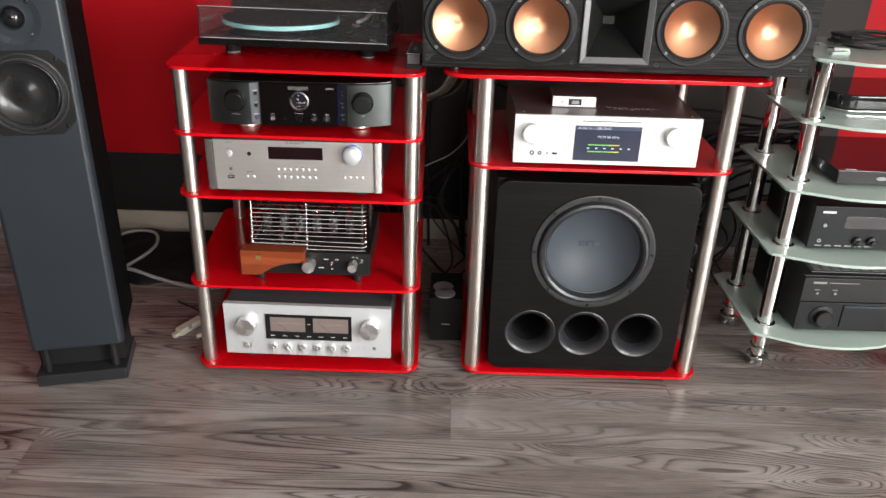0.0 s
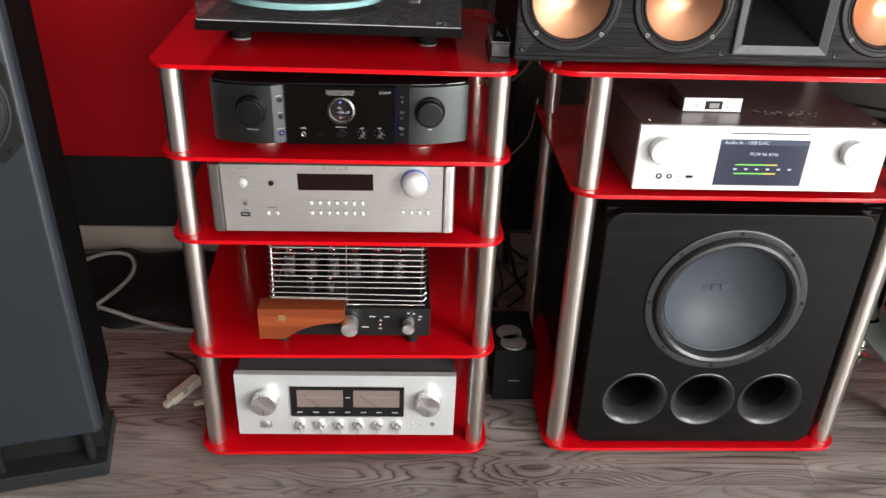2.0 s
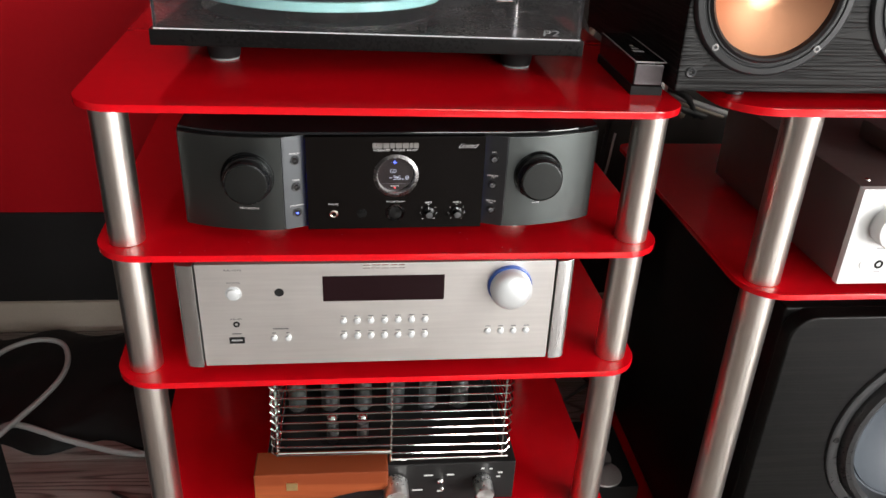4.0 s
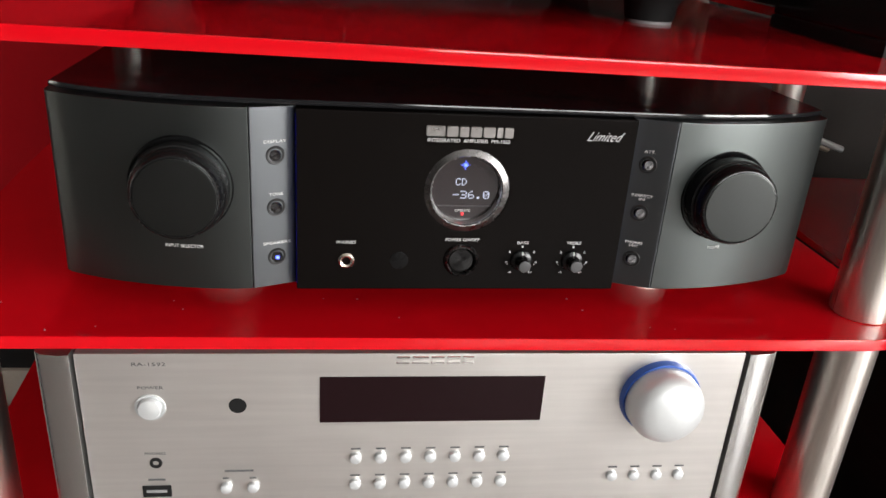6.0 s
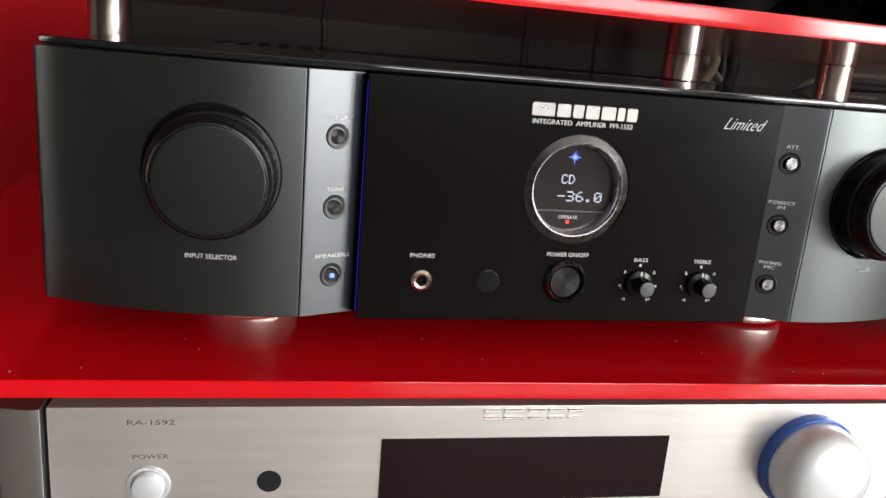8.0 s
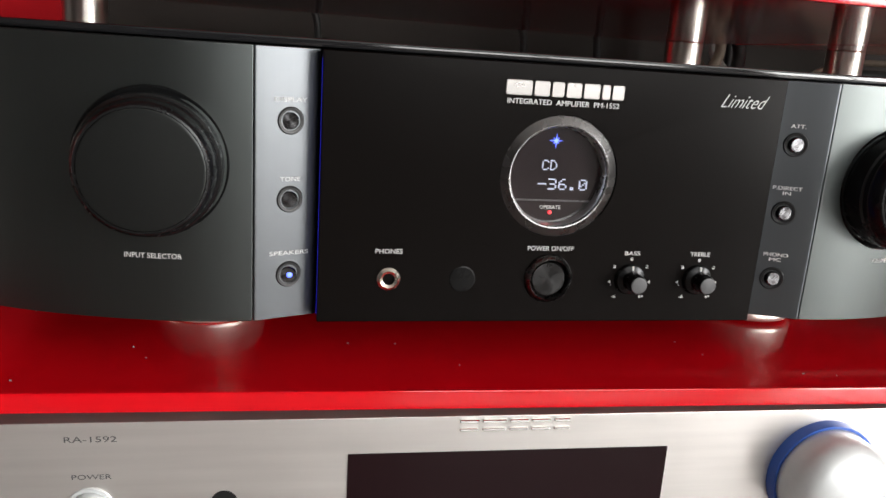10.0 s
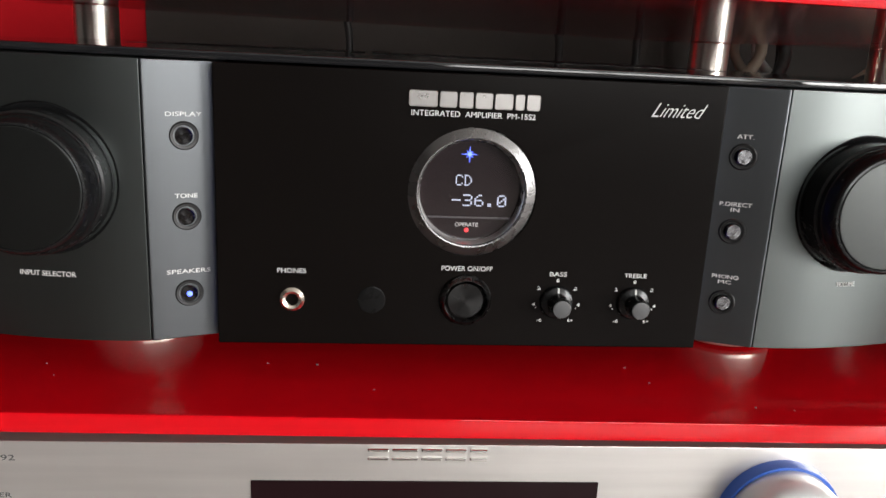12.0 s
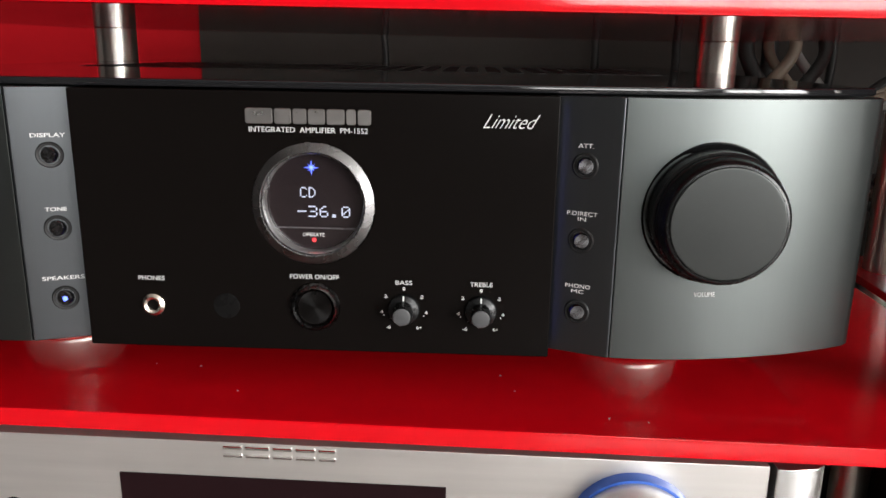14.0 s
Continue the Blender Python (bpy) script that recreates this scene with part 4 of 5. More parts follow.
part("sub_platter", lathe([(0, 0.0465), (0.145, 0.0465), (0.145, 0.050), (0, 0.050)], "z", 72), M_GLOSS, tt, at=(PX, PY, 0))
part("hub", rod(0.045, 0.050, 0.066, "z", 40), M_BLACK, tt, at=(PX, PY, 0))
pl = part("platter", lathe([(0, 0.066), (0.1515, 0.066), (0.1525, 0.067), (0.1525, 0.0755), (0.1515, 0.0765), (0, 0.0765)], "z", 96), M_TURQ, tt, "glass platter with turquoise edge", at=(PX, PY, 0))
part("mat", lathe([(0, 0.0768), (0.1475, 0.0768), (0.1475, 0.0792), (0.010, 0.0795), (0, 0.0795)], "z", 72), M_MATT, pl, "black felt mat")
part("spindle", rod(0.0035, 0.079, 0.090, "z", 16), M_CHROME, pl)
arm = part("tonearm", sweep([(0.175, 0.29, 0.088), (0.165, 0.12, 0.088), (0.150, 0.070, 0.086)], 0.0045, 12, 4), M_ALU, tt, "silver tonearm")
part("headshell", box(0.138, 0.158, 0.045, 0.072, 0.078, 0.086, 0.002), M_CHROME, arm)
part("pivot", lathe([(0, 0.0465), (0.026, 0.0465), (0.026, 0.058), (0.018, 0.062), (0.018, 0.098), (0, 0.100)], "z", 32), M_BLACK, arm, at=(0.176, 0.265, 0))
part("arm_rest", sweep([(0.180, 0.13, 0.0465), (0.181, 0.13, 0.080), (0.190, 0.125, 0.092)], 0.0022, 8, 4), M_CHROME, arm)
g, lz0, lz1 = 0.003, 0.0472, 0.1180
lidp = part("dust_cover", box(-0.229, 0.229, 0.001, 0.356, lz1 + 0.0002, lz1 + 0.0032, 0.0008), M_ACRYL, tt, "clear acrylic dust cover, closed")
for sx0_, sx1_, sy0_, sy1_ in ((-0.229, 0.229, 0.001, 0.001 + g), (-0.229, 0.229, 0.356 - g, 0.356), (-0.229, -0.229 + g, 0.0045, 0.3525), (0.229 - g, 0.229, 0.0045, 0.3525)):
    part("cover_side", box(sx0_, sx1_, sy0_, sy1_, lz0, lz1, 0.0006), M_ACRYL, lidp).visible_shadow = False
lidp.visible_shadow = False
for p, q in (([(-0.229, 0.0008, lz0), (0.229, 0.0008, lz0)], 0.0007), ([(-0.229, 0.0008, lz1 + 0.0032), (0.229, 0.0008, lz1 + 0.0032)], 0.0006)):
    part("edge", sweep(p, q, 6, 1, False), mat("bright acrylic edge", (0.55, 0.56, 0.58), 0.2) if "bright acrylic edge" not in bpy.data.materials else bpy.data.materials["bright acrylic edge"], lidp)
lettering("P2", 0.196, 0.0540, 0.018, 0.006, 0.0006, tt, M_TOPGREY)

# ---- small black case beside the loudspeaker ----
case = thing("accessory_case", on1(-0.0015, 2.0, 0.8519, -2.0), "small gloss black plastic case with a clear front cap", "case")
part("body", box(-0.0170, 0.0170, 0, 0.150, 0.011, 0.0375, 0.0022), M_GLOSS, case)
part("base", box(-0.0178, 0.0178, -0.001, 0.151, 0, 0.0108, 0.0015), M_MATT, case, "matt black base")
part("cap", box(-0.0150, 0.0150, -0.0012, 0.002, 0.0125, 0.0345, 0.001), mat("smoky grey cap", (0.09, 0.085, 0.09), 0.12), case, "smoky clear end cap")
part("rim", merge(box(-0.0171, 0.0171, -0.0006, 0.0006, 0.0360, 0.0376, 0.0004), box(-0.0172, -0.0160, 0, 0.149, 0.0366, 0.0378, 0.0004), box(0.0160, 0.0172, 0, 0.149, 0.0366, 0.0378, 0.0004)), M_PRINT_D, case)
for k in range(3):
    part("caption", box(-0.006 + 0.002 * k, 0.006 - 0.002 * k, 0.045 + k * 0.014, 0.052 + k * 0.014, 0.0374, 0.0377, 0), M_PRINT_D, case)

# ---- streamer on the low rack ----
st = thing("network_streamer", pose(0.4755, 1.947, 0.631), "white-silver network streamer with colour screen and taupe lid", "streamer")
part("front_panel", box(-0.2265, 0.2265, 0, 0.010, 0.0105, 0.1320, 0.0008), M_WHITE_ALU, st, "satin white front panel")
part("chassis", box(-0.2245, 0.2245, 0.010, 0.36, 0.0105, 0.1320, 0.0015), M_TAUPE, st, "taupe anodised casing")
for s in (-1, 1):
    for py in (0.05, 0.31):
        part("foot", rod(0.022, 0, 0.0105, "z", 28), M_BLACK, st, at=(s * 0.165, py, 0))
scr = part("screen", box(-0.0795, 0.0825, -0.0006, 0.002, 0.0205, 0.1085, 0.0006), M_SCREEN, st, "dark navy display with level bars")
part("header", box(-0.0785, 0.0815, -0.0009, 0.0, 0.0985, 0.1075, 0), G_LINE, scr)
lettering("Audio In - USB DAC", -0.032, 0.1030, 0.080, 0.0062, -0.0010, scr, G_PALE)
lettering("PCM 96 KHz", 0.0035, 0.0815, 0.052, 0.0060, -0.0008, scr, G_PALE)
for bz in (0.0610, 0.0440):
    part("level_bar", box(-0.045, 0.010, -0.0009, 0, bz - 0.0012, bz + 0.0012, 0), G_GREEN, scr, "green level bar")
    part("level_bar", box(0.010, 0.032, -0.0009, 0, bz - 0.0012, bz + 0.0012, 0), G_YELLOW, scr, "yellow level bar")
for k in range(6):
    part("mark", box(-0.047 + k * 0.020, -0.041 + k * 0.020, -0.0009, 0, 0.0510, 0.0540, 0), G_PALE, scr)
part("disc_slot", box(-0.0640, 0.0780, -0.0004, 0.003, 0.1190, 0.1208, 0), M_MATT, st, "narrow dark disc slot")
for px in (-0.1835, 0.1630):
    k5 = part("knob", lathe([(0.0235, 0.001), (0.0240, -0.003), (0.0240, -0.016), (0.0228, -0.0185), (0.0212, -0.0190), (0, -0.0186)], "y", 64), M_WHITE_ALU, st, "flat round silver knob", at=(px, 0, 0.0885))
    bar("caption", px, 0.058, 0.012, 0.0012, -0.0001, st, M_PRINT_D)
push(-0.1990, 0.0360, 0.0062, st, M_WHITE_ALU, 0.001)
for px, r in ((-0.1805, 0.0055), (-0.1615, 0.0050), (-0.1435, 0.0032)):
    part("socket", lathe([(0, 0.0002), (r * 0.5, 0.0002), (r * 0.55, -0.0008), (r, -0.0006), (r, 0.001)], "y", 28), M_MATT if r != 0.0032 else M_CHROME, st, "front socket", at=(px, 0, 0.0365))
    bar("caption", px, 0.0265, 0.008, 0.0010, -0.0001, st, M_PRINT_D)
part("usb_port", box(-0.1310, -0.1180, -0.0006, 0.002, 0.0335, 0.0385, 0.0005), M_MATT, st)
random.seed(5)
for k in range(26):
    hx, hy = 0.006 + k * 0.0047, 0.080 + 0.010 * math.sin(k * 1.3) + random.uniform(-0.006, 0.006)
    part("vent_hole", lathe([(0, 0.1323), (0.0026, 0.1323), (0.0028, 0.1321)], "z", 12), M_PRINT if k % 3 else M_MATT, st, at=(hx, hy, 0))
for px, py in ((-0.205, 0.03), (0.205, 0.03)):
    part("screw", lathe([(0, 0.1330), (0.003, 0.1330), (0.0034, 0.1320)], "z", 14), M_CHROME, st, at=(px, py, 0))

mini = thing("mini_dac", pose(0.3995, 2.025, 0.763), "small white metal box with a tiny display, lying on the streamer", "converter")
part("body", box(-0.0535, 0.0535, 0.003, 0.098, 0.002, 0.0265, 0.0022), M_TAUPE, mini)
part("front_panel", box(-0.0540, 0.0540, 0, 0.0029, 0.0015, 0.0270, 0.0008), M_WHITE_ALU, mini, "white front plate")
dsp = part("display_window", box(-0.0140, 0.0180, -0.0006, 0.001, 0.0060, 0.0215, 0.0004), M_GLOSS, mini)
part("readout", box(-0.0060, 0.0120, -0.0008, 0, 0.0085, 0.0175, 0), M_PRINT_D, dsp)
part("led", box(0.024, 0.028, -0.0006, 0.0006, 0.0190, 0.0220, 0), G_GREEN, mini, "small green light")
push(0.0300, 0.0120, 0.0034, mini, M_ALU, 0.002)
bar("caption", -0.030, 0.0130, 0.006, 0.0020, -0.0001, mini, M_PRINT_D)
for s in (-1, 1):
    part("foot", box(s * 0.04 - 0.006, s * 0.04 + 0.006, 0.01, 0.09, 0, 0.002, 0), M_RUBBER, mini)

# ---- subwoofer ----
sub = thing("subwoofer", pose(0.4765, 1.955, 0.022), "black ash subwoofer with large cone and three round ports", "loudspeaker")
part("cabinet", box(-0.2585, 0.2585, 0.026, 0.60, 0.010, 0.566, 0.003), M_SUBWOOD, sub)
part("front_baffle", prism(rounded(-0.2600, 0.2600, 0.006, 0.567, 0.034, 8), 0.0, 0.025, "y", 0.0025, 3), M_SUBWOOD, sub, "black baffle with rounded corners")
for s in (-1, 1):
    for py in (0.05, 0.5):
        part("foot", rod(0.02, 0, 0.0105, "z", 20), M_RUBBER, sub, at=(s * 0.21, py, 0))
DZ = 0.3730
dr = part("driver_frame", lathe([(0.1455, 0.010), (0.1458, -0.0015), (0.1475, -0.0040), (0.158, -0.0050), (0.1615, -0.0035), (0.163, 0.0), (0.163, 0.004)], "y", 96), M_SURROUND, sub, "dark driver frame ring", at=(0.0, 0, DZ))
part("surround", lathe([(0.1465, 0.000), (0.1452, -0.0085), (0.1410, -0.0150), (0.1350, -0.0165), (0.1290, -0.0130), (0.1255, -0.0040), (0.1240, 0.0070)], "y", 96), M_SURROUND, dr, "thick rubber surround")
part("cone", lathe([(0.1250, 0.006), (0.1215, 0.0070), (0.1200, 0.0050), (0.1180, 0.0085), (0.105, 0.0215), (0.085, 0.0370), (0.06, 0.0500), (0.03, 0.0575), (0, 0.0595)], "y", 96), M_CONE, dr, "smooth grey dished cone")
part("emblem", merge(*[prism(rounded(x0, x0 + 0.016, -0.007, 0.007, 0.003), 0.0568, 0.0592, "y", 0.0006, 1) for x0 in (-0.027, -0.008, 0.011)]), M_CONE, dr, "embossed maker's mark")
for k in range(8):
    a = radians(90 + k * 45)
    part("screw", lathe([(0, -0.0044), (0.0024, -0.0058), (0.0040, -0.0060), (0.0044, -0.0046)], "y", 14), M_MATT, dr, at=(0.1545 * math.cos(a), 0, 0.1545 * math.sin(a)))
for px in (-0.1475, 0.0, 0.1475):
    po = part("port", lathe([(0.0695, 0.003), (0.0695, -0.0012), (0.0675, -0.0022), (0.0630, -0.0005), (0.0575, 0.0045), (0.0525, 0.0120), (0.0490, 0.0220), (0.0478, 0.034)], "y", 72), M_PORT, sub, "flared dark bass port", at=(px, 0, 0.1255))
    part("port_tube", lathe([(0.0480, 0.033), (0.0480, 0.296), (0, 0.296)], "y", 48), M_MATT, po)

holes = [moved(rod(0.1470, -0.02, 0.20, "y", 64, 0), 0, 0, DZ)] + [moved(rod(0.0665, -0.02, 0.32, "y", 48, 0), px, 0, 0.1255) for px in (-0.1475, 0.0, 0.1475)]
for nm in ("cabinet", "front_baffle"):
    pierce([o for o in sub.children if o.name.startswith(nm)][0], *[b.copy() for b in holes])

# ---- centre loudspeaker ----
ctr = thing("center_speaker", pose(0.4795, 1.975, 0.856), "black ash centre loudspeaker with four copper cones and a horn", "loudspeaker")
H0, H1 = 0.008, 0.222
part("cabinet", box(-0.4600, 0.4600, 0, 0.36, H0, H1, 0.002), M_ASH, ctr)
for px in (-0.38, 0.38):
    for py in (0.03, 0.32):
        part("foot", rod(0.012, 0, H0, "z", 16), M_RUBBER, ctr, at=(px, py, 0))
WZ = 0.1115
for px in (-0.3710, -0.1820, 0.1690, 0.3590):
    fr = part("woofer_frame", lathe([(0.070, 0.004), (0.0703, -0.0036), (0.0712, -0.0056), (0.0725, -0.0056), (0.0735, -0.0036), (0.0755, -0.0034), (0.0765, -0.0050), (0.0825, -0.0048), (0.0848, -0.0028), (0.0855, 0.0), (0.0855, 0.003)], "y", 72), M_HORN, ctr, "dark grey woofer frame", at=(px, 0, WZ))
    part("surround", lathe([(0.0712, -0.002), (0.0705, -0.0065), (0.0680, -0.0085), (0.0655, -0.0065), (0.0640, 0.0)], "y", 72), M_RUBBER, fr, "black rubber surround")
    part("cone", lathe([(0.0645, -0.0005), (0.055, 0.0050), (0.040, 0.0125), (0.024, 0.0190), (0.020, 0.0208), (0.012, 0.0225), (0, 0.0235)], "y", 96), M_COPPER, fr, "copper coloured cone")
    for k in range(4):
        a = radians(45 + k * 90)
        sc = part("screw", lathe([(0.0014, -0.0045), (0.0022, -0.0058), (0.0036, -0.0056), (0.0040, -0.0042)], "y", 16), M_PRINT_D, fr, at=(0.0780 * math.cos(a), 0, 0.0780 * math.sin(a)))
hb = bmesh.new()
loops = []
for hw, hd, z0, z1 in ((0.0820, -0.006, 0.028, 0.195), (0.0800, -0.007, 0.030, 0.193), (0.0670, -0.0015, 0.043, 0.180), (0.050, 0.030, 0.060, 0.163), (0.026, 0.060, 0.085, 0.138), (0.016, 0.075, 0.100, 0.124)):
    loops.append([hb.verts.new(p) for p in ((-hw, hd, z0), (hw, hd, z0), (hw, hd, z1), (-hw, hd, z1))])
base = [hb.verts.new(p) for p in ((-0.082, 0.003, 0.028), (0.082, 0.003, 0.028), (0.082, 0.003, 0.195), (-0.082, 0.003, 0.195))]
for p, q in zip([base] + loops, loops):
    if q in loops[:3]:
        for i in range(4):
            hb.faces.new((p[i], p[(i + 1) % 4], q[(i + 1) % 4], q[i]))
bmesh.ops.delete(hb, geom=[v for v in hb.verts if not v.link_faces], context="VERTS")
horn = part("horn", hb, M_FLANGE, ctr, "square grey tweeter horn flange", at=(-0.0055, -0.0, 0), smooth=20)
throat = bmesh.new()
mouth = [[throat.verts.new(p) for p in ((-hw, hd, z0), (hw, hd, z0), (hw, hd, z1), (-hw, hd, z1))]
         for hw, hd, z0, z1 in ((0.0670, -0.0015, 0.043, 0.180), (0.055, 0.020, 0.055, 0.168), (0.040, 0.055, 0.074, 0.149), (0.022, 0.095, 0.093, 0.130), (0.014, 0.115, 0.102, 0.121))]
for p, q in zip(mouth, mouth[1:]):
    for i in range(4):
        throat.faces.new((p[i], p[(i + 1) % 4], q[(i + 1) % 4], q[i]))
throat.faces.new(mouth[-1])
part("throat", throat, M_BLACK, horn, "black flared throat", smooth=20)
for px in (-0.4455, -0.1035, 0.0965, 0.4395):
    gs = part("grille_socket", lathe([(0.0026, 0.004), (0.0026, -0.0010), (0.0046, -0.0014), (0.0060, -0.0006), (0.0060, 0.001)], "y", 24), M_HORN, ctr, at=(px, 0, 0.0285))

pierce([o for o in ctr.children if o.name.startswith("cabinet")][0], *[moved(rod(0.0712, -0.02, 0.15, "y", 48, 0), px, 0, WZ) for px in (-0.3710, -0.1820, 0.1690, 0.3590)],
       box(-0.0855, 0.0745, -0.02, 0.20, 0.030, 0.193, 0))

# ---- floor-standing loudspeaker ----
fs = thing("floor_speaker", pose(-0.889, 1.8615, 0, 0, 0, 14.0), "tall blue-grey floor-standing loudspeaker on a raised plinth", "loudspeaker")
half = 0.105
front = [(-half, 0.0), (half, 0.0), (half + 0.010, 0.008), (half + 0.013, 0.022), (half + 0.013, 0.026), (-half - 0.013, 0.026), (-half - 0.013, 0.022), (-half - 0.010, 0.008)]
side = [(-half - 0.0115, 0.0265), (half + 0.0115, 0.0265), (half + 0.005, 0.24), (-half - 0.005, 0.24)]
# Sides are near black: the shade on them is put into their colour.
part("cabinet", prism(side, 0.113, 1.119, "z", 0.003, 2), M_SIDE, fs, "cabinet sides, shade put into near-black colour")
part("front_baffle", prism(front, 0.112, 1.12, "z", 0.004, 3), M_CAB, fs, "bevelled blue-grey front baffle")
part("plinth", prism([(-half - 0.006, -0.012), (half + 0.006, -0.012), (half + 0.010, -0.006), (half + 0.010, 0.16), (-half - 0.010, 0.16), (-half - 0.010, -0.006)], 0.006, 0.040, "z", 0.008, 3), M_HORN, fs, "dark grey base plate")
part("base_shadow_gap", box(-half - 0.005, half + 0.005, 0.04, 0.14, 0.040, 0.1125, 0.002), M_MATT, fs)
for px in (-0.085, 0.085):
    part("spacer", rod(0.0105, 0.040, 0.1125, "z", 24), M_BLACK, fs, "black spacer pillar", at=(px, 0.014, 0))
    for py in (0.02, 0.14):
        part("foot", rod(0.012, 0, 0.0075, "z", 16), M_RUBBER, fs, at=(px, py, 0))
sqr = [(-0.066, -0.098), (0.066, -0.098), (0.100, -0.064), (0.100, 0.064), (0.066, 0.098), (-0.066, 0.098), (-0.100, 0.064), (-0.100, -0.064)]
WX = 0.004
for wz in (0.800,):
    fw = part("woofer_frame", prism(sqr, -0.0035, 0.002, "y", 0.0012, 2), M_BLACK, fs, "black woofer frame", at=(WX, 0, wz))
    pierce_at(fw, rod(0.0800, -0.02, 0.02, "y", 64, 0))
    part("surround", lathe([(0.0940, -0.003), (0.0935, -0.0062), (0.0905, -0.0068), (0.0880, -0.0050), (0.0870, -0.0060), (0.0835, -0.0105), (0.0790, -0.0110), (0.0755, -0.0075), (0.0735, -0.0020)], "y", 96), M_SURROUND, fw, "grey rubber surround")
    part("cone", lathe([(0.0740, -0.0030), (0.0715, -0.0040), (0.0700, -0.0020), (0.060, 0.0070), (0.048, 0.0130), (0.036, 0.0150), (0.024, 0.0130), (0.012, 0.0095), (0, 0.0080)], "y", 96), M_CONE_W, fw, "dark glossy cone")
    for k in range(4):
        a = radians(45 + k * 90)
        part("screw", lathe([(0, -0.0052), (0.0020, -0.0060), (0.0042, -0.0056), (0.0046, -0.0034)], "y", 16), M_SCREW, fw, at=(0.110 * math.cos(a), 0, 0.110 * math.sin(a)))
tw = part("tweeter_plate", lathe([(0.022, 0.006), (0.027, -0.001), (0.040, 0.0005), (0.056, -0.0022), (0.060, -0.0022), (0.061, 0.001)], "y", 64), M_CAB, fs, "round blue-grey tweeter plate", at=(0.008, 0, 0.969))
for nm in ("cabinet", "front_baffle"):
    pierce([o for o in fs.children if o.name.startswith(nm)][0], moved(rod(0.081, -0.02, 0.06, "y", 48, 0), WX, 0, 0.800), moved(rod(0.026, -0.02, 0.06, "y", 40, 0), 0.008, 0, 0.969))
part("dome", lathe([(0.023, 0.004), (0.020, -0.004), (0.014, -0.0095), (0.007, -0.012), (0, -0.0125)], "y", 48), M_GLOSS, tw, "gloss black tweeter dome")
for k in range(4):
    a = radians(45 + k * 90)
    part("screw", lathe([(0, -0.0030), (0.0020, -0.0040), (0.0040, -0.0036), (0.0044, -0.0020)], "y", 16), M_SCREW, tw, at=(0.050 * math.cos(a), 0, 0.050 * math.sin(a)))

# ---- green glass rack with receivers ----
GZ = (0.167, 0.411, 0.592, 0.757, 0.904)
grack = thing("glass_rack", pose(1.213, 1.93, 0), "five-shelf frosted green glass rack on chrome tubes with castors", "rack")
for z, xl, yf in zip(GZ, (-0.275, -0.277, -0.273, -0.255, -0.243), (0.027, 0.025, 0.018, 0.055, 0.085)):
    front = [(xl + 0.008, yf), *[(-0.20 + 0.05 * k, -0.045 + 1.4 * (abs(0.05 - 0.2 + 0.05 * k) ** 2) + (yf - 0.02)) for k in range(1, 8)], (0.275, yf)]
    part("shelf", prism([(xl, yf + 0.012), *front, (0.285, yf + 0.012), (0.285, 0.37), (0.255, 0.395), (-0.24, 0.395), (xl, 0.375)], z - 0.008, z, "z", 0.0015, 2), M_FROST, grack, "pale green frosted glass shelf")
for px, py in ((-0.218, 0.088), (-0.224, 0.318), (0.218, 0.088), (0.218, 0.318)):
    for lo, hi in ((0.09, GZ[0] - 0.008), *zip(GZ, [z - 0.008 for z in GZ[1:]])):
        po = part("post", rod(0.0215, lo, hi, "z", 36), M_CHROME, grack, at=(px, py, 0))
        part("collar", lathe([(0.0218, lo), (0.028, lo), (0.028, lo + 0.003), (0.0218, lo + 0.0045)], "z", 36), M_CHROME, po)
    cs = part("castor", lathe([(0, 0.052), (0.026, 0.052), (0.029, 0.056), (0.029, 0.062), (0.018, 0.066), (0.018, 0.090), (0, 0.090)], "z", 28), M_CHROME, grack, "chrome castor", at=(px, py, 0))
    part("wheel", merge(rod(0.0225, -0.015, -0.003, "x", 28, 0.003), rod(0.0225, 0.003, 0.015, "x", 28, 0.003)), M_PRINT_D, cs, "grey twin wheel", at=(0.014, 0.046, 0.0225))
    part("fork", merge(box(0.0115, 0.0165, -0.006, 0.056, 0.022, 0.054, 0.002)), M_CHROME, cs)

rc = thing("av_receiver", pose(1.266, 1.958, GZ[0]), "large anthracite home cinema receiver with big round knob", "receiver")
part("body", box(-0.216, 0.216, 0.012, 0.33, 0.014, 0.176, 0.003), M_BLACK, rc)
part("front_panel", box(-0.2175, 0.2175, 0, 0.012, 0.014, 0.100, 0.002), M_ANTHR, rc, "lower anthracite fascia")
part("upper_panel", box(-0.2175, 0.2175, 0.002, 0.014, 0.1015, 0.172, 0.002), M_BLACK, rc, "glossy upper fascia")
part("flap", box(-0.098, 0.205, -0.004, 0.002, 0.026, 0.088, 0.0015), M_ANTHR, rc, "front flap")
part("flap_edge", box(-0.098, 0.205, -0.005, 0.001, 0.0882, 0.0930, 0.0008), M_CAB, rc)
kk = part("knob", lathe([(0.033, 0.001), (0.033, -0.003), (0.029, -0.004), (0.0235, -0.005), (0.0225, -0.020), (0.020, -0.022), (0, -0.022)], "y", 48), M_BLACK, rc, "large black knob", at=(-0.150, 0, 0.056))
part("top_vent", box(-0.19, 0.19, 0.03, 0.30, 0.1755, 0.178, 0.001), M_TOPGREY, rc, "perforated grey top")
for k in range(14):
    part("vent", box(-0.180 + k * 0.026, -0.160 + k * 0.026, 0.04, 0.29, 0.1780, 0.1786, 0), M_PRINT_D, rc)
bar("emblem", -0.175, 0.158, 0.036, 0.006, 0.002, rc, M_PRINT_D)
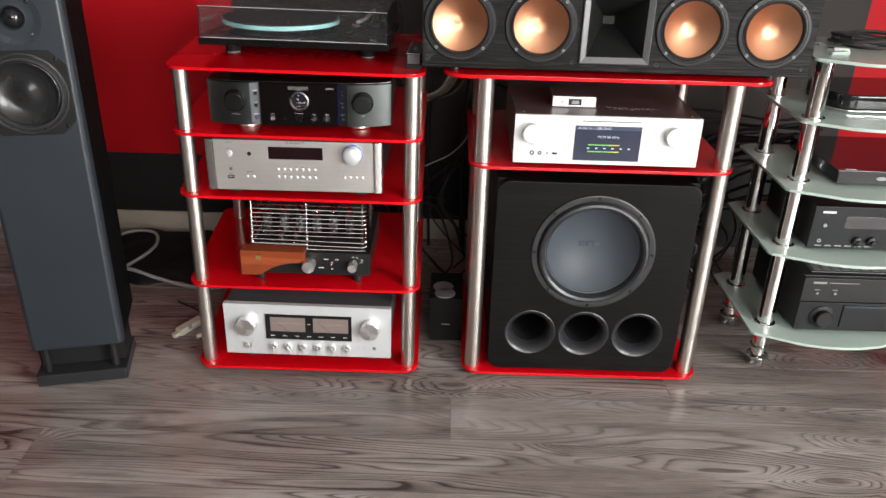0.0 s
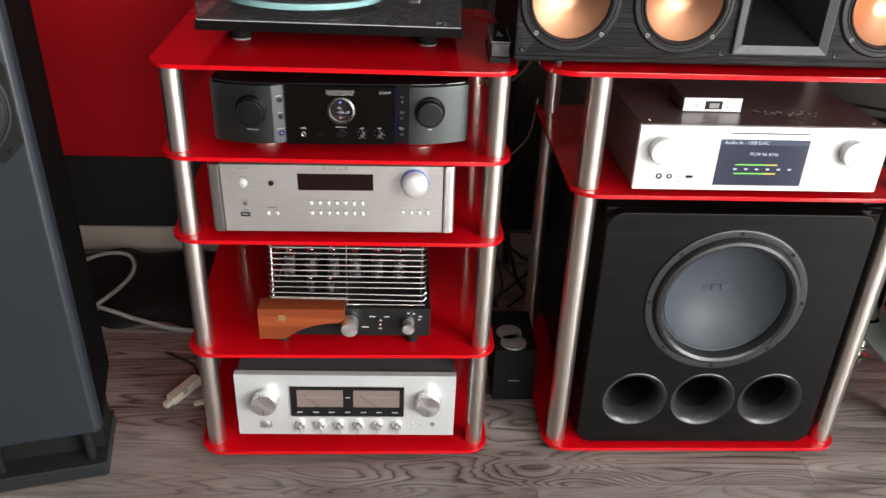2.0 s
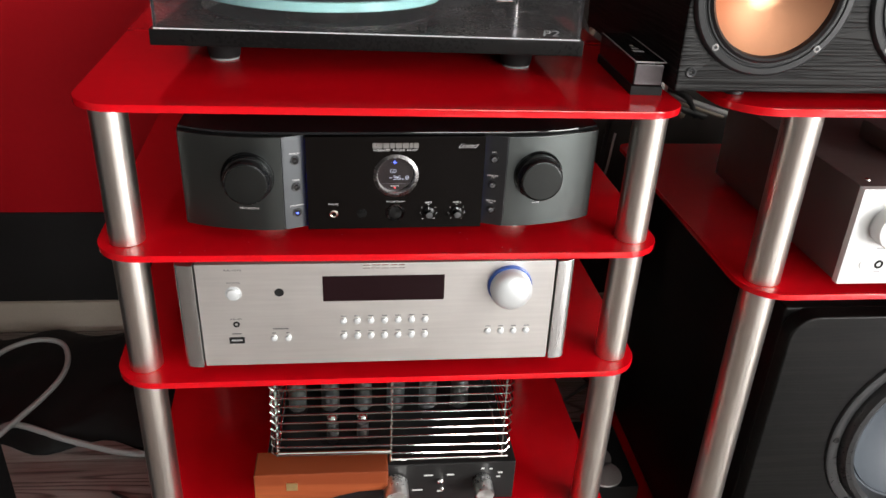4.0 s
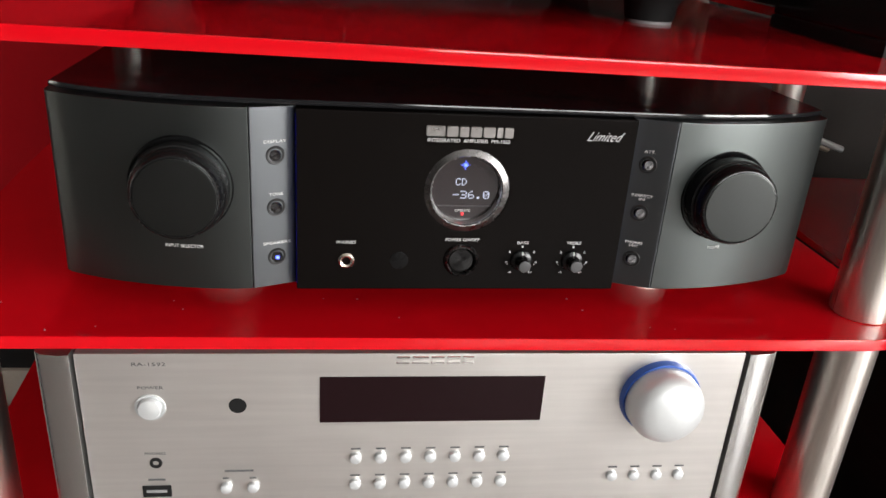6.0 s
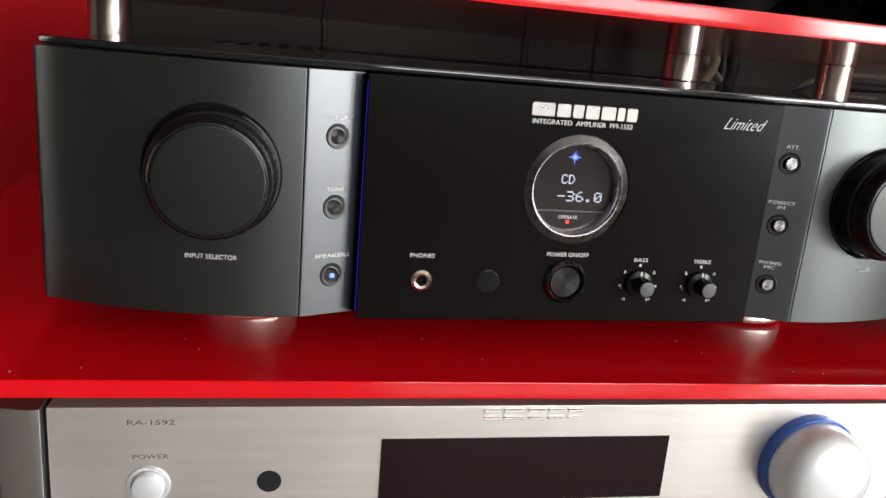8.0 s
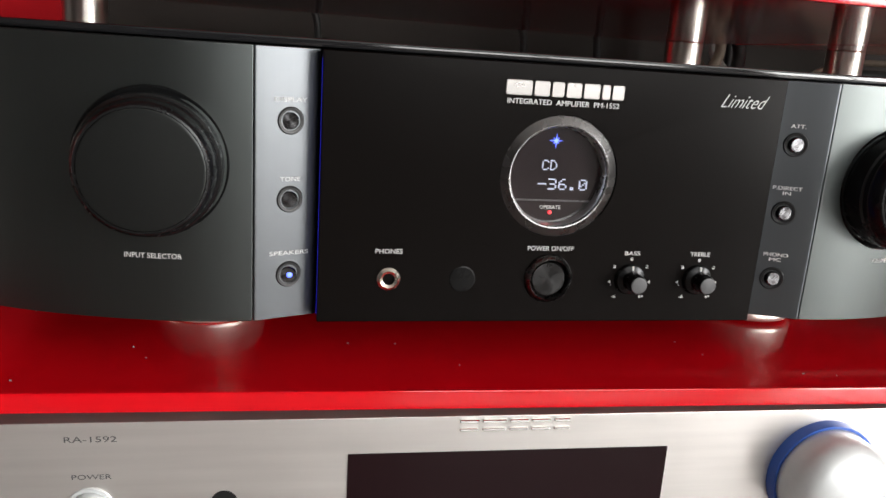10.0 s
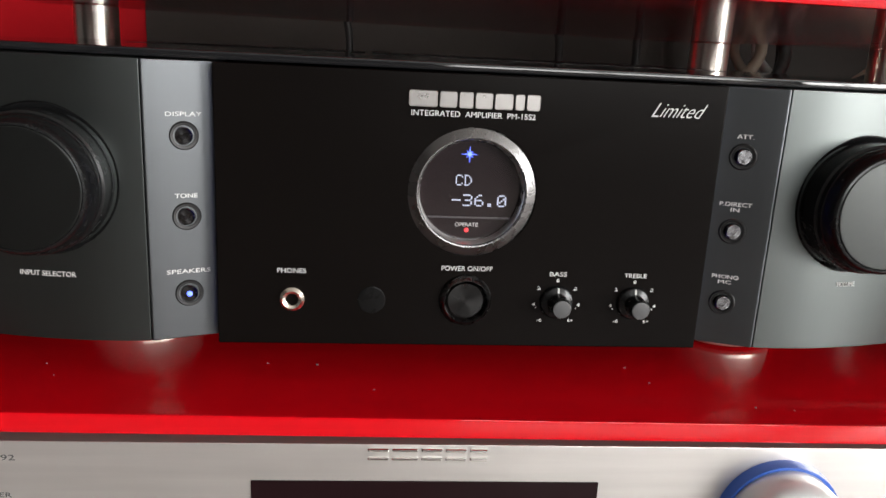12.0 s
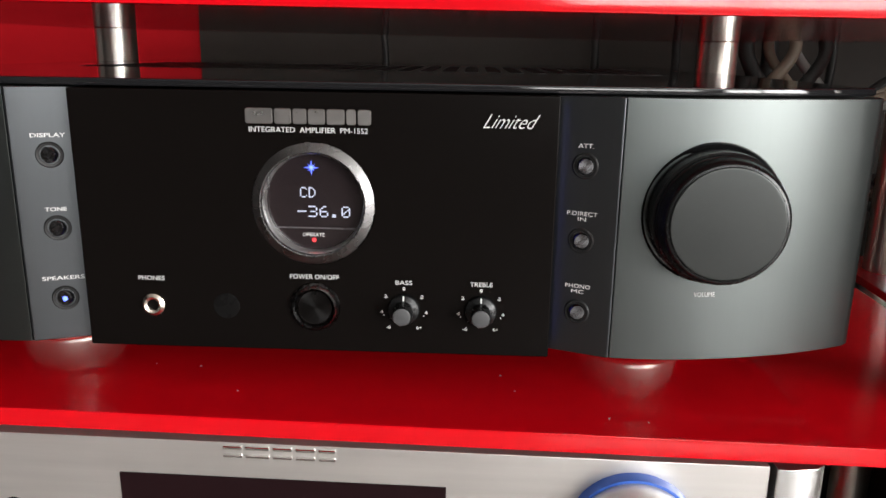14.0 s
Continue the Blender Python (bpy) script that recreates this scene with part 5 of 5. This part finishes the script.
bar("caption", -0.110, 0.158, 0.080, 0.002, 0.002, rc, M_PRINT_D)
for px in (-0.178, -0.130):
    push(px, 0.128, 0.004, rc, M_PRINT_D)
    bar("caption", px, 0.137, 0.014, 0.002, 0.002, rc, M_PRINT_D)
for s in (-1, 1):
    for py in (0.05, 0.28):
        part("foot", rod(0.022, 0, 0.0145, "z", 24), M_BLACK, rc, at=(s * 0.165, py, 0))

r2 = thing("stereo_receiver", pose(1.254, 1.972, GZ[1]), "flat anthracite stereo receiver with small knobs", "receiver")
part("body", box(-0.216, 0.216, 0.012, 0.30, 0.010, 0.128, 0.003), M_BLACK, r2)
part("front_panel", box(-0.2175, 0.2175, 0, 0.012, 0.010, 0.128, 0.002), M_ANTHR, r2, "anthracite fascia")
part("display_window", box(-0.135, 0.120, -0.001, 0.002, 0.068, 0.102, 0.001), M_GLOSS, r2, "dark display window")
bar("emblem", -0.180, 0.112, 0.034, 0.006, 0, r2, M_PRINT)
push(-0.185, 0.076, 0.0055, r2, M_PRINT_D, 0.004)
part("phones_jack", lathe([(0.002, 0.003), (0.002, -0.001), (0.0052, -0.001), (0.0055, 0.001)], "y", 24), M_PRINT_D, r2, at=(-0.190, 0, 0.032))
for px in (-0.092, -0.055):
    part("knob", lathe([(0.013, 0.001), (0.013, -0.008), (0.010, -0.010), (0.0065, -0.011), (0.006, -0.017), (0, -0.0175)], "y", 32), M_BLACK, r2, "small black knob", at=(px, 0, 0.034))
for k in range(6):
    bar("caption", -0.190 + k * 0.026, 0.0185, 0.017, 0.0035, 0, r2, M_PRINT_D)
for s in (-1, 1):
    for py in (0.05, 0.25):
        part("foot", rod(0.018, 0, 0.0105, "z", 20), M_BLACK, r2, at=(s * 0.165, py, 0))

d3 = thing("disc_player", pose(1.290, 1.980, GZ[2]), "flat gloss black disc player on frosted glass", "player")
part("body", box(-0.215, 0.215, 0.006, 0.31, 0.006, 0.040, 0.002), M_GLOSS, d3)
part("front_panel", box(-0.215, 0.215, 0, 0.0058, 0.006, 0.038, 0.001), M_BLACK, d3)
part("emblem", prism([(-0.105 + 0.013 * math.cos(k * math.pi / 8), 0.0225 + 0.005 * math.sin(k * math.pi / 8)) for k in range(16)], -0.0008, 0.0006, "y", 0.0002, 1), M_PRINT_D, d3, "oval grey badge")
part("caption", box(-0.192, -0.165, 0.012, 0.018, 0.0398, 0.0404, 0), M_PRINT, d3)
for s in (-1, 1):
    part("foot", box(s * 0.17 - 0.015, s * 0.17 + 0.015, 0.03, 0.25, 0, 0.0062, 0.001), M_RUBBER, d3)

d4 = thing("set_top_box", pose(1.270, 2.07, GZ[3]), "rounded black set-top box with a silver rim", "media box")
part("body", prism(rounded(-0.205, 0.19, 0.0, 0.22, 0.06, 7), 0.008, 0.046, "z", 0.006, 3), M_GLOSS, d4)
part("rim", prism(rounded(-0.207, 0.192, -0.002, 0.222, 0.061, 7), 0.004, 0.0085, "z", 0.001, 1), M_CHROME, d4, "thin silver rim")
part("foot", prism(rounded(-0.18, 0.165, 0.02, 0.20, 0.05, 6), 0, 0.0045, "z", 0, 1), M_RUBBER, d4)
bar("emblem", -0.03, 0.030, 0.016, 0.004, -0.001, d4, M_PRINT_D)

coil = []
for k in range(58):
    a = k * 0.62
    r = 0.070 + 0.012 * math.sin(k * 0.9)
    coil.append((r * 1.35 * math.cos(a), r * math.sin(a), 0.004 + 0.0006 * k * 0.7 + 0.003 * math.sin(k * 1.7)))
cc = thing("cable_coil", pose(1.185, 2.20, GZ[4]), "coiled black cable lying on the glass shelf", "cable")
part("cable", sweep(coil, 0.0035, 7, 3), M_BLK_CABLE, cc)
us = thing("usb_stick", pose(1.060, 2.125, GZ[4], 0, 0, -20), "small white usb stick with a metal plug", "usb stick")
part("body", box(-0.002, 0.034, -0.008, 0.008, 0, 0.007, 0.002), M_FRAME, us)
part("plug", box(-0.018, -0.002, -0.006, 0.006, 0.001, 0.006, 0.0006), M_CHROME, us)
us2 = thing("usb_adapter", pose(1.050, 2.070, GZ[4], 0, 0, 15), "clear usb adapter with a green light", "adapter")
part("body", box(-0.030, 0.022, -0.008, 0.008, 0, 0.008, 0.002), M_FROST, us2)
part("led", box(0.010, 0.020, -0.006, 0.004, 0.008, 0.0088, 0), G_GREEN, us2, "green light")
us3 = thing("adapter_plug", pose(1.030, 2.190, GZ[4], 0, 0, 5), "small black adapter plug", "adapter")
part("body", box(-0.016, 0.016, -0.008, 0.008, 0, 0.009, 0.002), M_BLACK, us3)

# ---- things on the floor and cables ----
bx = thing("power_supply", pose(0.096, 2.128, 0), "small matt black power supply box between the racks", "power supply")
part("body", box(-0.050, 0.050, 0, 0.17, 0.003, 0.148, 0.004), M_MATT, bx)
part("base", box(-0.046, 0.046, 0.004, 0.166, 0, 0.0032, 0), M_RUBBER, bx)
bar("caption", 0.000, 0.060, 0.026, 0.003, 0, bx, M_PRINT_D)
for cy, cx in ((0.030, -0.004), (0.072, -0.010)):
    ds = thing("metal_disc", pose(0.096 + cx, 2.128 + cy, 0.148), "flat grey metal disc lying on the black box", "disc", "grey discs")
    part("disc", lathe([(0, 0), (0.030, 0), (0.031, 0.001), (0.030, 0.0035), (0, 0.0035)], "z", 36), mat("dull grey metal", (0.42, 0.41, 0.40), 0.5, 0.5) if "dull grey metal" not in bpy.data.materials else bpy.data.materials["dull grey metal"], ds)

cloth = bmesh.new()
nx, ny = 26, 14
grid = [[cloth.verts.new((-1.32 + 0.62 * i / nx, 2.44 + 0.40 * j / ny + 0.02 * math.sin(i * 0.7), 0.004 + 0.028 * max(0, noise.noise(Vector((i * 0.22, j * 0.30, 3)))) + (0.022 if 0 < i < nx and 0 < j < ny else 0))) for j in range(ny + 1)] for i in range(nx + 1)]
for i in range(nx):
    for j in range(ny):
        cloth.faces.new((grid[i][j], grid[i + 1][j], grid[i + 1][j + 1], grid[i][j + 1]))
rim = bmesh.ops.extrude_edge_only(cloth, edges=[e for e in cloth.edges if len(e.link_faces) == 1])
for v in rim["geom"]:
    if isinstance(v, bmesh.types.BMVert):
        v.co.z = 0.0
cl = tagged(part("black_cloth", cloth, M_MATT, None, smooth=80), "crumpled black cloth lying on the floor by the wall", "cloth")

plug = thing("plug_adapter", pose(-0.690, 2.155, 0, 0, 0, 62), "yellowed white plastic plug adapter lying on the floor", "plug")
part("body", prism(rounded(-0.050, 0.045, -0.013, 0.013, 0.005), 0, 0.022, "z", 0.003, 2), M_CREAM_PL, plug)
part("prong_block", box(-0.070, -0.050, -0.010, 0.004, 0.004, 0.018, 0.002), M_CREAM_PL, plug)
part("notch", box(-0.020, -0.005, -0.0135, -0.009, 0.010, 0.0225, 0.001), M_PRINT_D, plug)
clip = thing("cable_clip", pose(-0.648, 2.112, 0, 0, 0, 20), "tiny white cable clip on the floor", "clip")
part("body", prism([(-0.012, 0), (0.012, 0), (0.012, 0.006), (0.006, 0.009), (-0.012, 0.007)], -0.006, 0.006, "y", 0.0012, 2), M_CREAM_PL, clip)


def cable(pts, r, material, label):
    return tagged(part("cable", sweep(pts, r, 8, 8), material, None, smooth=80), label, "cable", "loose cables")


cable([(-1.20, 2.58, 0.045), (-1.143, 2.661, 0.052), (-1.11, 2.717, 0.054), (-1.063, 2.746, 0.055), (-1.007, 2.735, 0.055), (-0.973, 2.685, 0.055), (-0.960, 2.618, 0.053), (-0.975, 2.542, 0.050), (-1.017, 2.441, 0.045), (-1.09, 2.36, 0.006)], 0.006, M_GREY_CABLE, "grey cable looped on the floor behind the loudspeaker")
cable([(-1.06, 2.49, 0.010), (-1.001, 2.473, 0.034), (-0.883, 2.432, 0.022), (-0.758, 2.408, 0.007), (-0.60, 2.42, 0.007), (-0.40, 2.50, 0.007)], 0.0065, M_GREY_CABLE, "grey cable lying along the floor")
cable([(-0.62, 2.30, 0.004), (-0.60, 2.24, 0.004), (-0.66, 2.20, 0.004), (-0.70, 2.26, 0.004), (-0.78, 2.31, 0.004)], 0.003, M_BLK_CABLE, "thin black cable on the floor")
for dx, r, material in ((0, 0.006, M_BEIGE_CABLE), (0.012, 0.005, M_BEIGE_CABLE), (0.026, 0.006, M_BLK_CABLE), (-0.012, 0.005, M_GREY_CABLE), (0.04, 0.004, M_BEIGE_CABLE)):
    cable([(0.30 + dx, 2.52, 0.80 + dx), (0.20 + dx, 2.54, 0.790 + dx), (0.115 + dx * 1.4, 2.55, 0.735 + dx * 0.6), (0.070 + dx, 2.60, 0.66), (0.020 + dx, 2.66, 0.62), (-0.06 + dx * 2, 2.70, 0.60), (-0.16 + dx * 3, 2.72, 0.56)], r, material,
          "speaker cable hanging behind the racks")
cable([(0.165, 2.56, 0.62), (0.150, 2.56, 0.52), (0.10, 2.58, 0.45), (0.02, 2.60, 0.40), (-0.06, 2.62, 0.36)], 0.0025, M_GREY_CABLE, "thin grey wire hanging between the racks")
for k, (x0, x1, material, r) in enumerate(((0.070, 0.130, M_BEIGE_CABLE, 0.007), (0.120, 0.080, M_BLK_CABLE, 0.009), (0.160, 0.110, M_BEIGE_CABLE, 0.006), (0.100, 0.180, M_BLK_CABLE, 0.008), (0.185, 0.150, M_GREY_CABLE, 0.006))):
    cable([(x0 - 0.02, 2.60 + 0.015 * k, 1.02), (x0, 2.59 + 0.015 * k, 0.93), (x1, 2.60 + 0.015 * k, 0.85), ((x0 + x1) / 2, 2.60, 0.79), (x0 + 0.03, 2.66, 0.72), (x1 + 0.16, 2.72, 0.66), (x0 + 0.30, 2.74, 0.60)], r, material, "thick cable hanging down behind the racks")
random.seed(11)
for k in range(12):
    x0 = random.uniform(-0.55, 0.05)
    pts = [(x0, 2.60, 0.50), (x0 + random.uniform(-0.08, 0.1), 2.62, 0.30)] if k < 5 else [(-0.02 + 0.02 * k, 2.62, 0.34 + 0.01 * k)]
    for q in range(4):
        pts.append((pts[-1][0] + random.uniform(-0.10, 0.14), random.uniform(2.52, 2.74), max(0.006, 0.26 - q * 0.09 + random.uniform(-0.03, 0.03))))
    cable(pts, random.choice((0.003, 0.004, 0.005)), random.choice((M_BLK_CABLE, M_BLK_CABLE, M_BLK_CABLE, M_GREY_CABLE)), "tangled cable behind the racks")
for x0, top, low, r in ((-0.39, 1.0, 0.40, 0.005), (-0.091, 1.05, 0.40, 0.006), (0.022, 1.0, 0.40, 0.006), (0.150, 1.0, 0.35, 0.012), (0.235, 1.0, 0.35, 0.006)):
    cable([(x0 - 0.02, 2.80, top), (x0, 2.80, 0.885), (x0 + 0.018, 2.80, 0.840), (x0 + 0.012, 2.81, 0.70), (x0 - 0.01, 2.82, low), (x0, 2.80, 0.006)], r, M_BLK_CABLE, "black cable hanging down the wall")
for k in range(5):
    cable([(0.84 + 0.02 * k, 2.45, 0.62 - 0.08 * k), (0.90, 2.43 + 0.02 * k, 0.50 - 0.05 * k), (0.86 + 0.03 * k, 2.50, 0.35), (0.92 - 0.02 * k, 2.48, 0.18), (0.88 + 0.03 * k, 2.50, 0.006)], 0.004, M_BLK_CABLE, "cable hanging behind the glass rack")

random.seed(31)
flecks = []
for k in range(14):
    r = random.uniform(0.0002, 0.0005)
    flecks.append(moved(lathe([(0, 0.0004), (r, 0.0002), (r * 1.1, 0)], "z", 6), random.uniform(-0.27, 0.27), random.uniform(0.006, 0.05) if k % 3 else random.uniform(0.01, 0.20), 0))
dust = tagged(part("dust", merge(*flecks), M_PRINT_D, None), "pale dust flecks on the red glass", "dust", kind="stuff")
dust.matrix_world = pose(-0.288, 1.931, 0, 0, LEAN_R, 1.0) @ pose(0, 0, RED_Z[3])
random.seed(23)
for k in range(24):
    z0 = random.uniform(0.30, 0.66)
    pts = [(random.uniform(1.14, 1.26), 2.44, z0), (random.uniform(1.02, 1.12), random.uniform(2.46, 2.56), z0 - 0.03), (random.uniform(0.86, 1.0), random.uniform(2.5, 2.7), z0 - random.uniform(0.05, 0.16))]
    for q in range(3):
        pts.append((min(1.2, max(0.84, pts[-1][0] + random.uniform(-0.10, 0.10))), random.uniform(2.50, 2.80), max(0.008, pts[2][2] * (1 - (q + 1) / 3) + random.uniform(-0.03, 0.04))))
    pts[-1] = (pts[-1][0], pts[-1][1], 0.007)
    cable(pts, random.choice((0.003, 0.004, 0.005, 0.006)), M_GREY_CABLE if k % 9 == 4 else M_BLK_CABLE, "tangled cable behind the glass rack")

# ---- floor planks ----
plank_mesh = {}


def plank(length, width):
    key = (round(length, 3), width)
    if key not in plank_mesh:
        bm = box(0, length, 0, width, -0.008, 0, 0)
        bmesh.ops.bevel(bm, geom=[e for e in bm.edges if min(v.co.z for v in e.verts) > -0.001], offset=0.0004, segments=1, affect="EDGES")
        me = bpy.data.meshes.new("plank")
        bm.to_mesh(me)
        bm.free()
        me.materials.append(M_FLOOR)
        plank_mesh[key] = me
    return plank_mesh[key]


PW, PL = 0.1850, 2.20
JOINTS = {0: 0.117, -1: -0.905, 1: 0.720, -2: 0.35, 2: -0.35}
row0 = math.ceil((Y0 - 1.665) / PW)
row1 = math.floor((Y1 - 1.665) / PW)
for row in range(row0 - 1, row1 + 1):
    y0 = 1.665 + row * PW
    y1 = min(y0 + PW, Y1)
    y0c = max(y0, Y0)
    if y1 - y0c < 0.01:
        continue
    joint = JOINTS.get(row, random.uniform(-1, 1))
    cuts = sorted({X0, X1, *[joint + k * PL for k in range(-3, 4) if X0 + 0.05 < joint + k * PL < X1 - 0.05]})
    for a, b in zip(cuts, cuts[1:]):
        ob = new("plank", plank(b - a - 0.0004, round(y1 - y0c - 0.0004, 4)))
        ob.location = (a, y0c, 0)
        ob.parent = floor
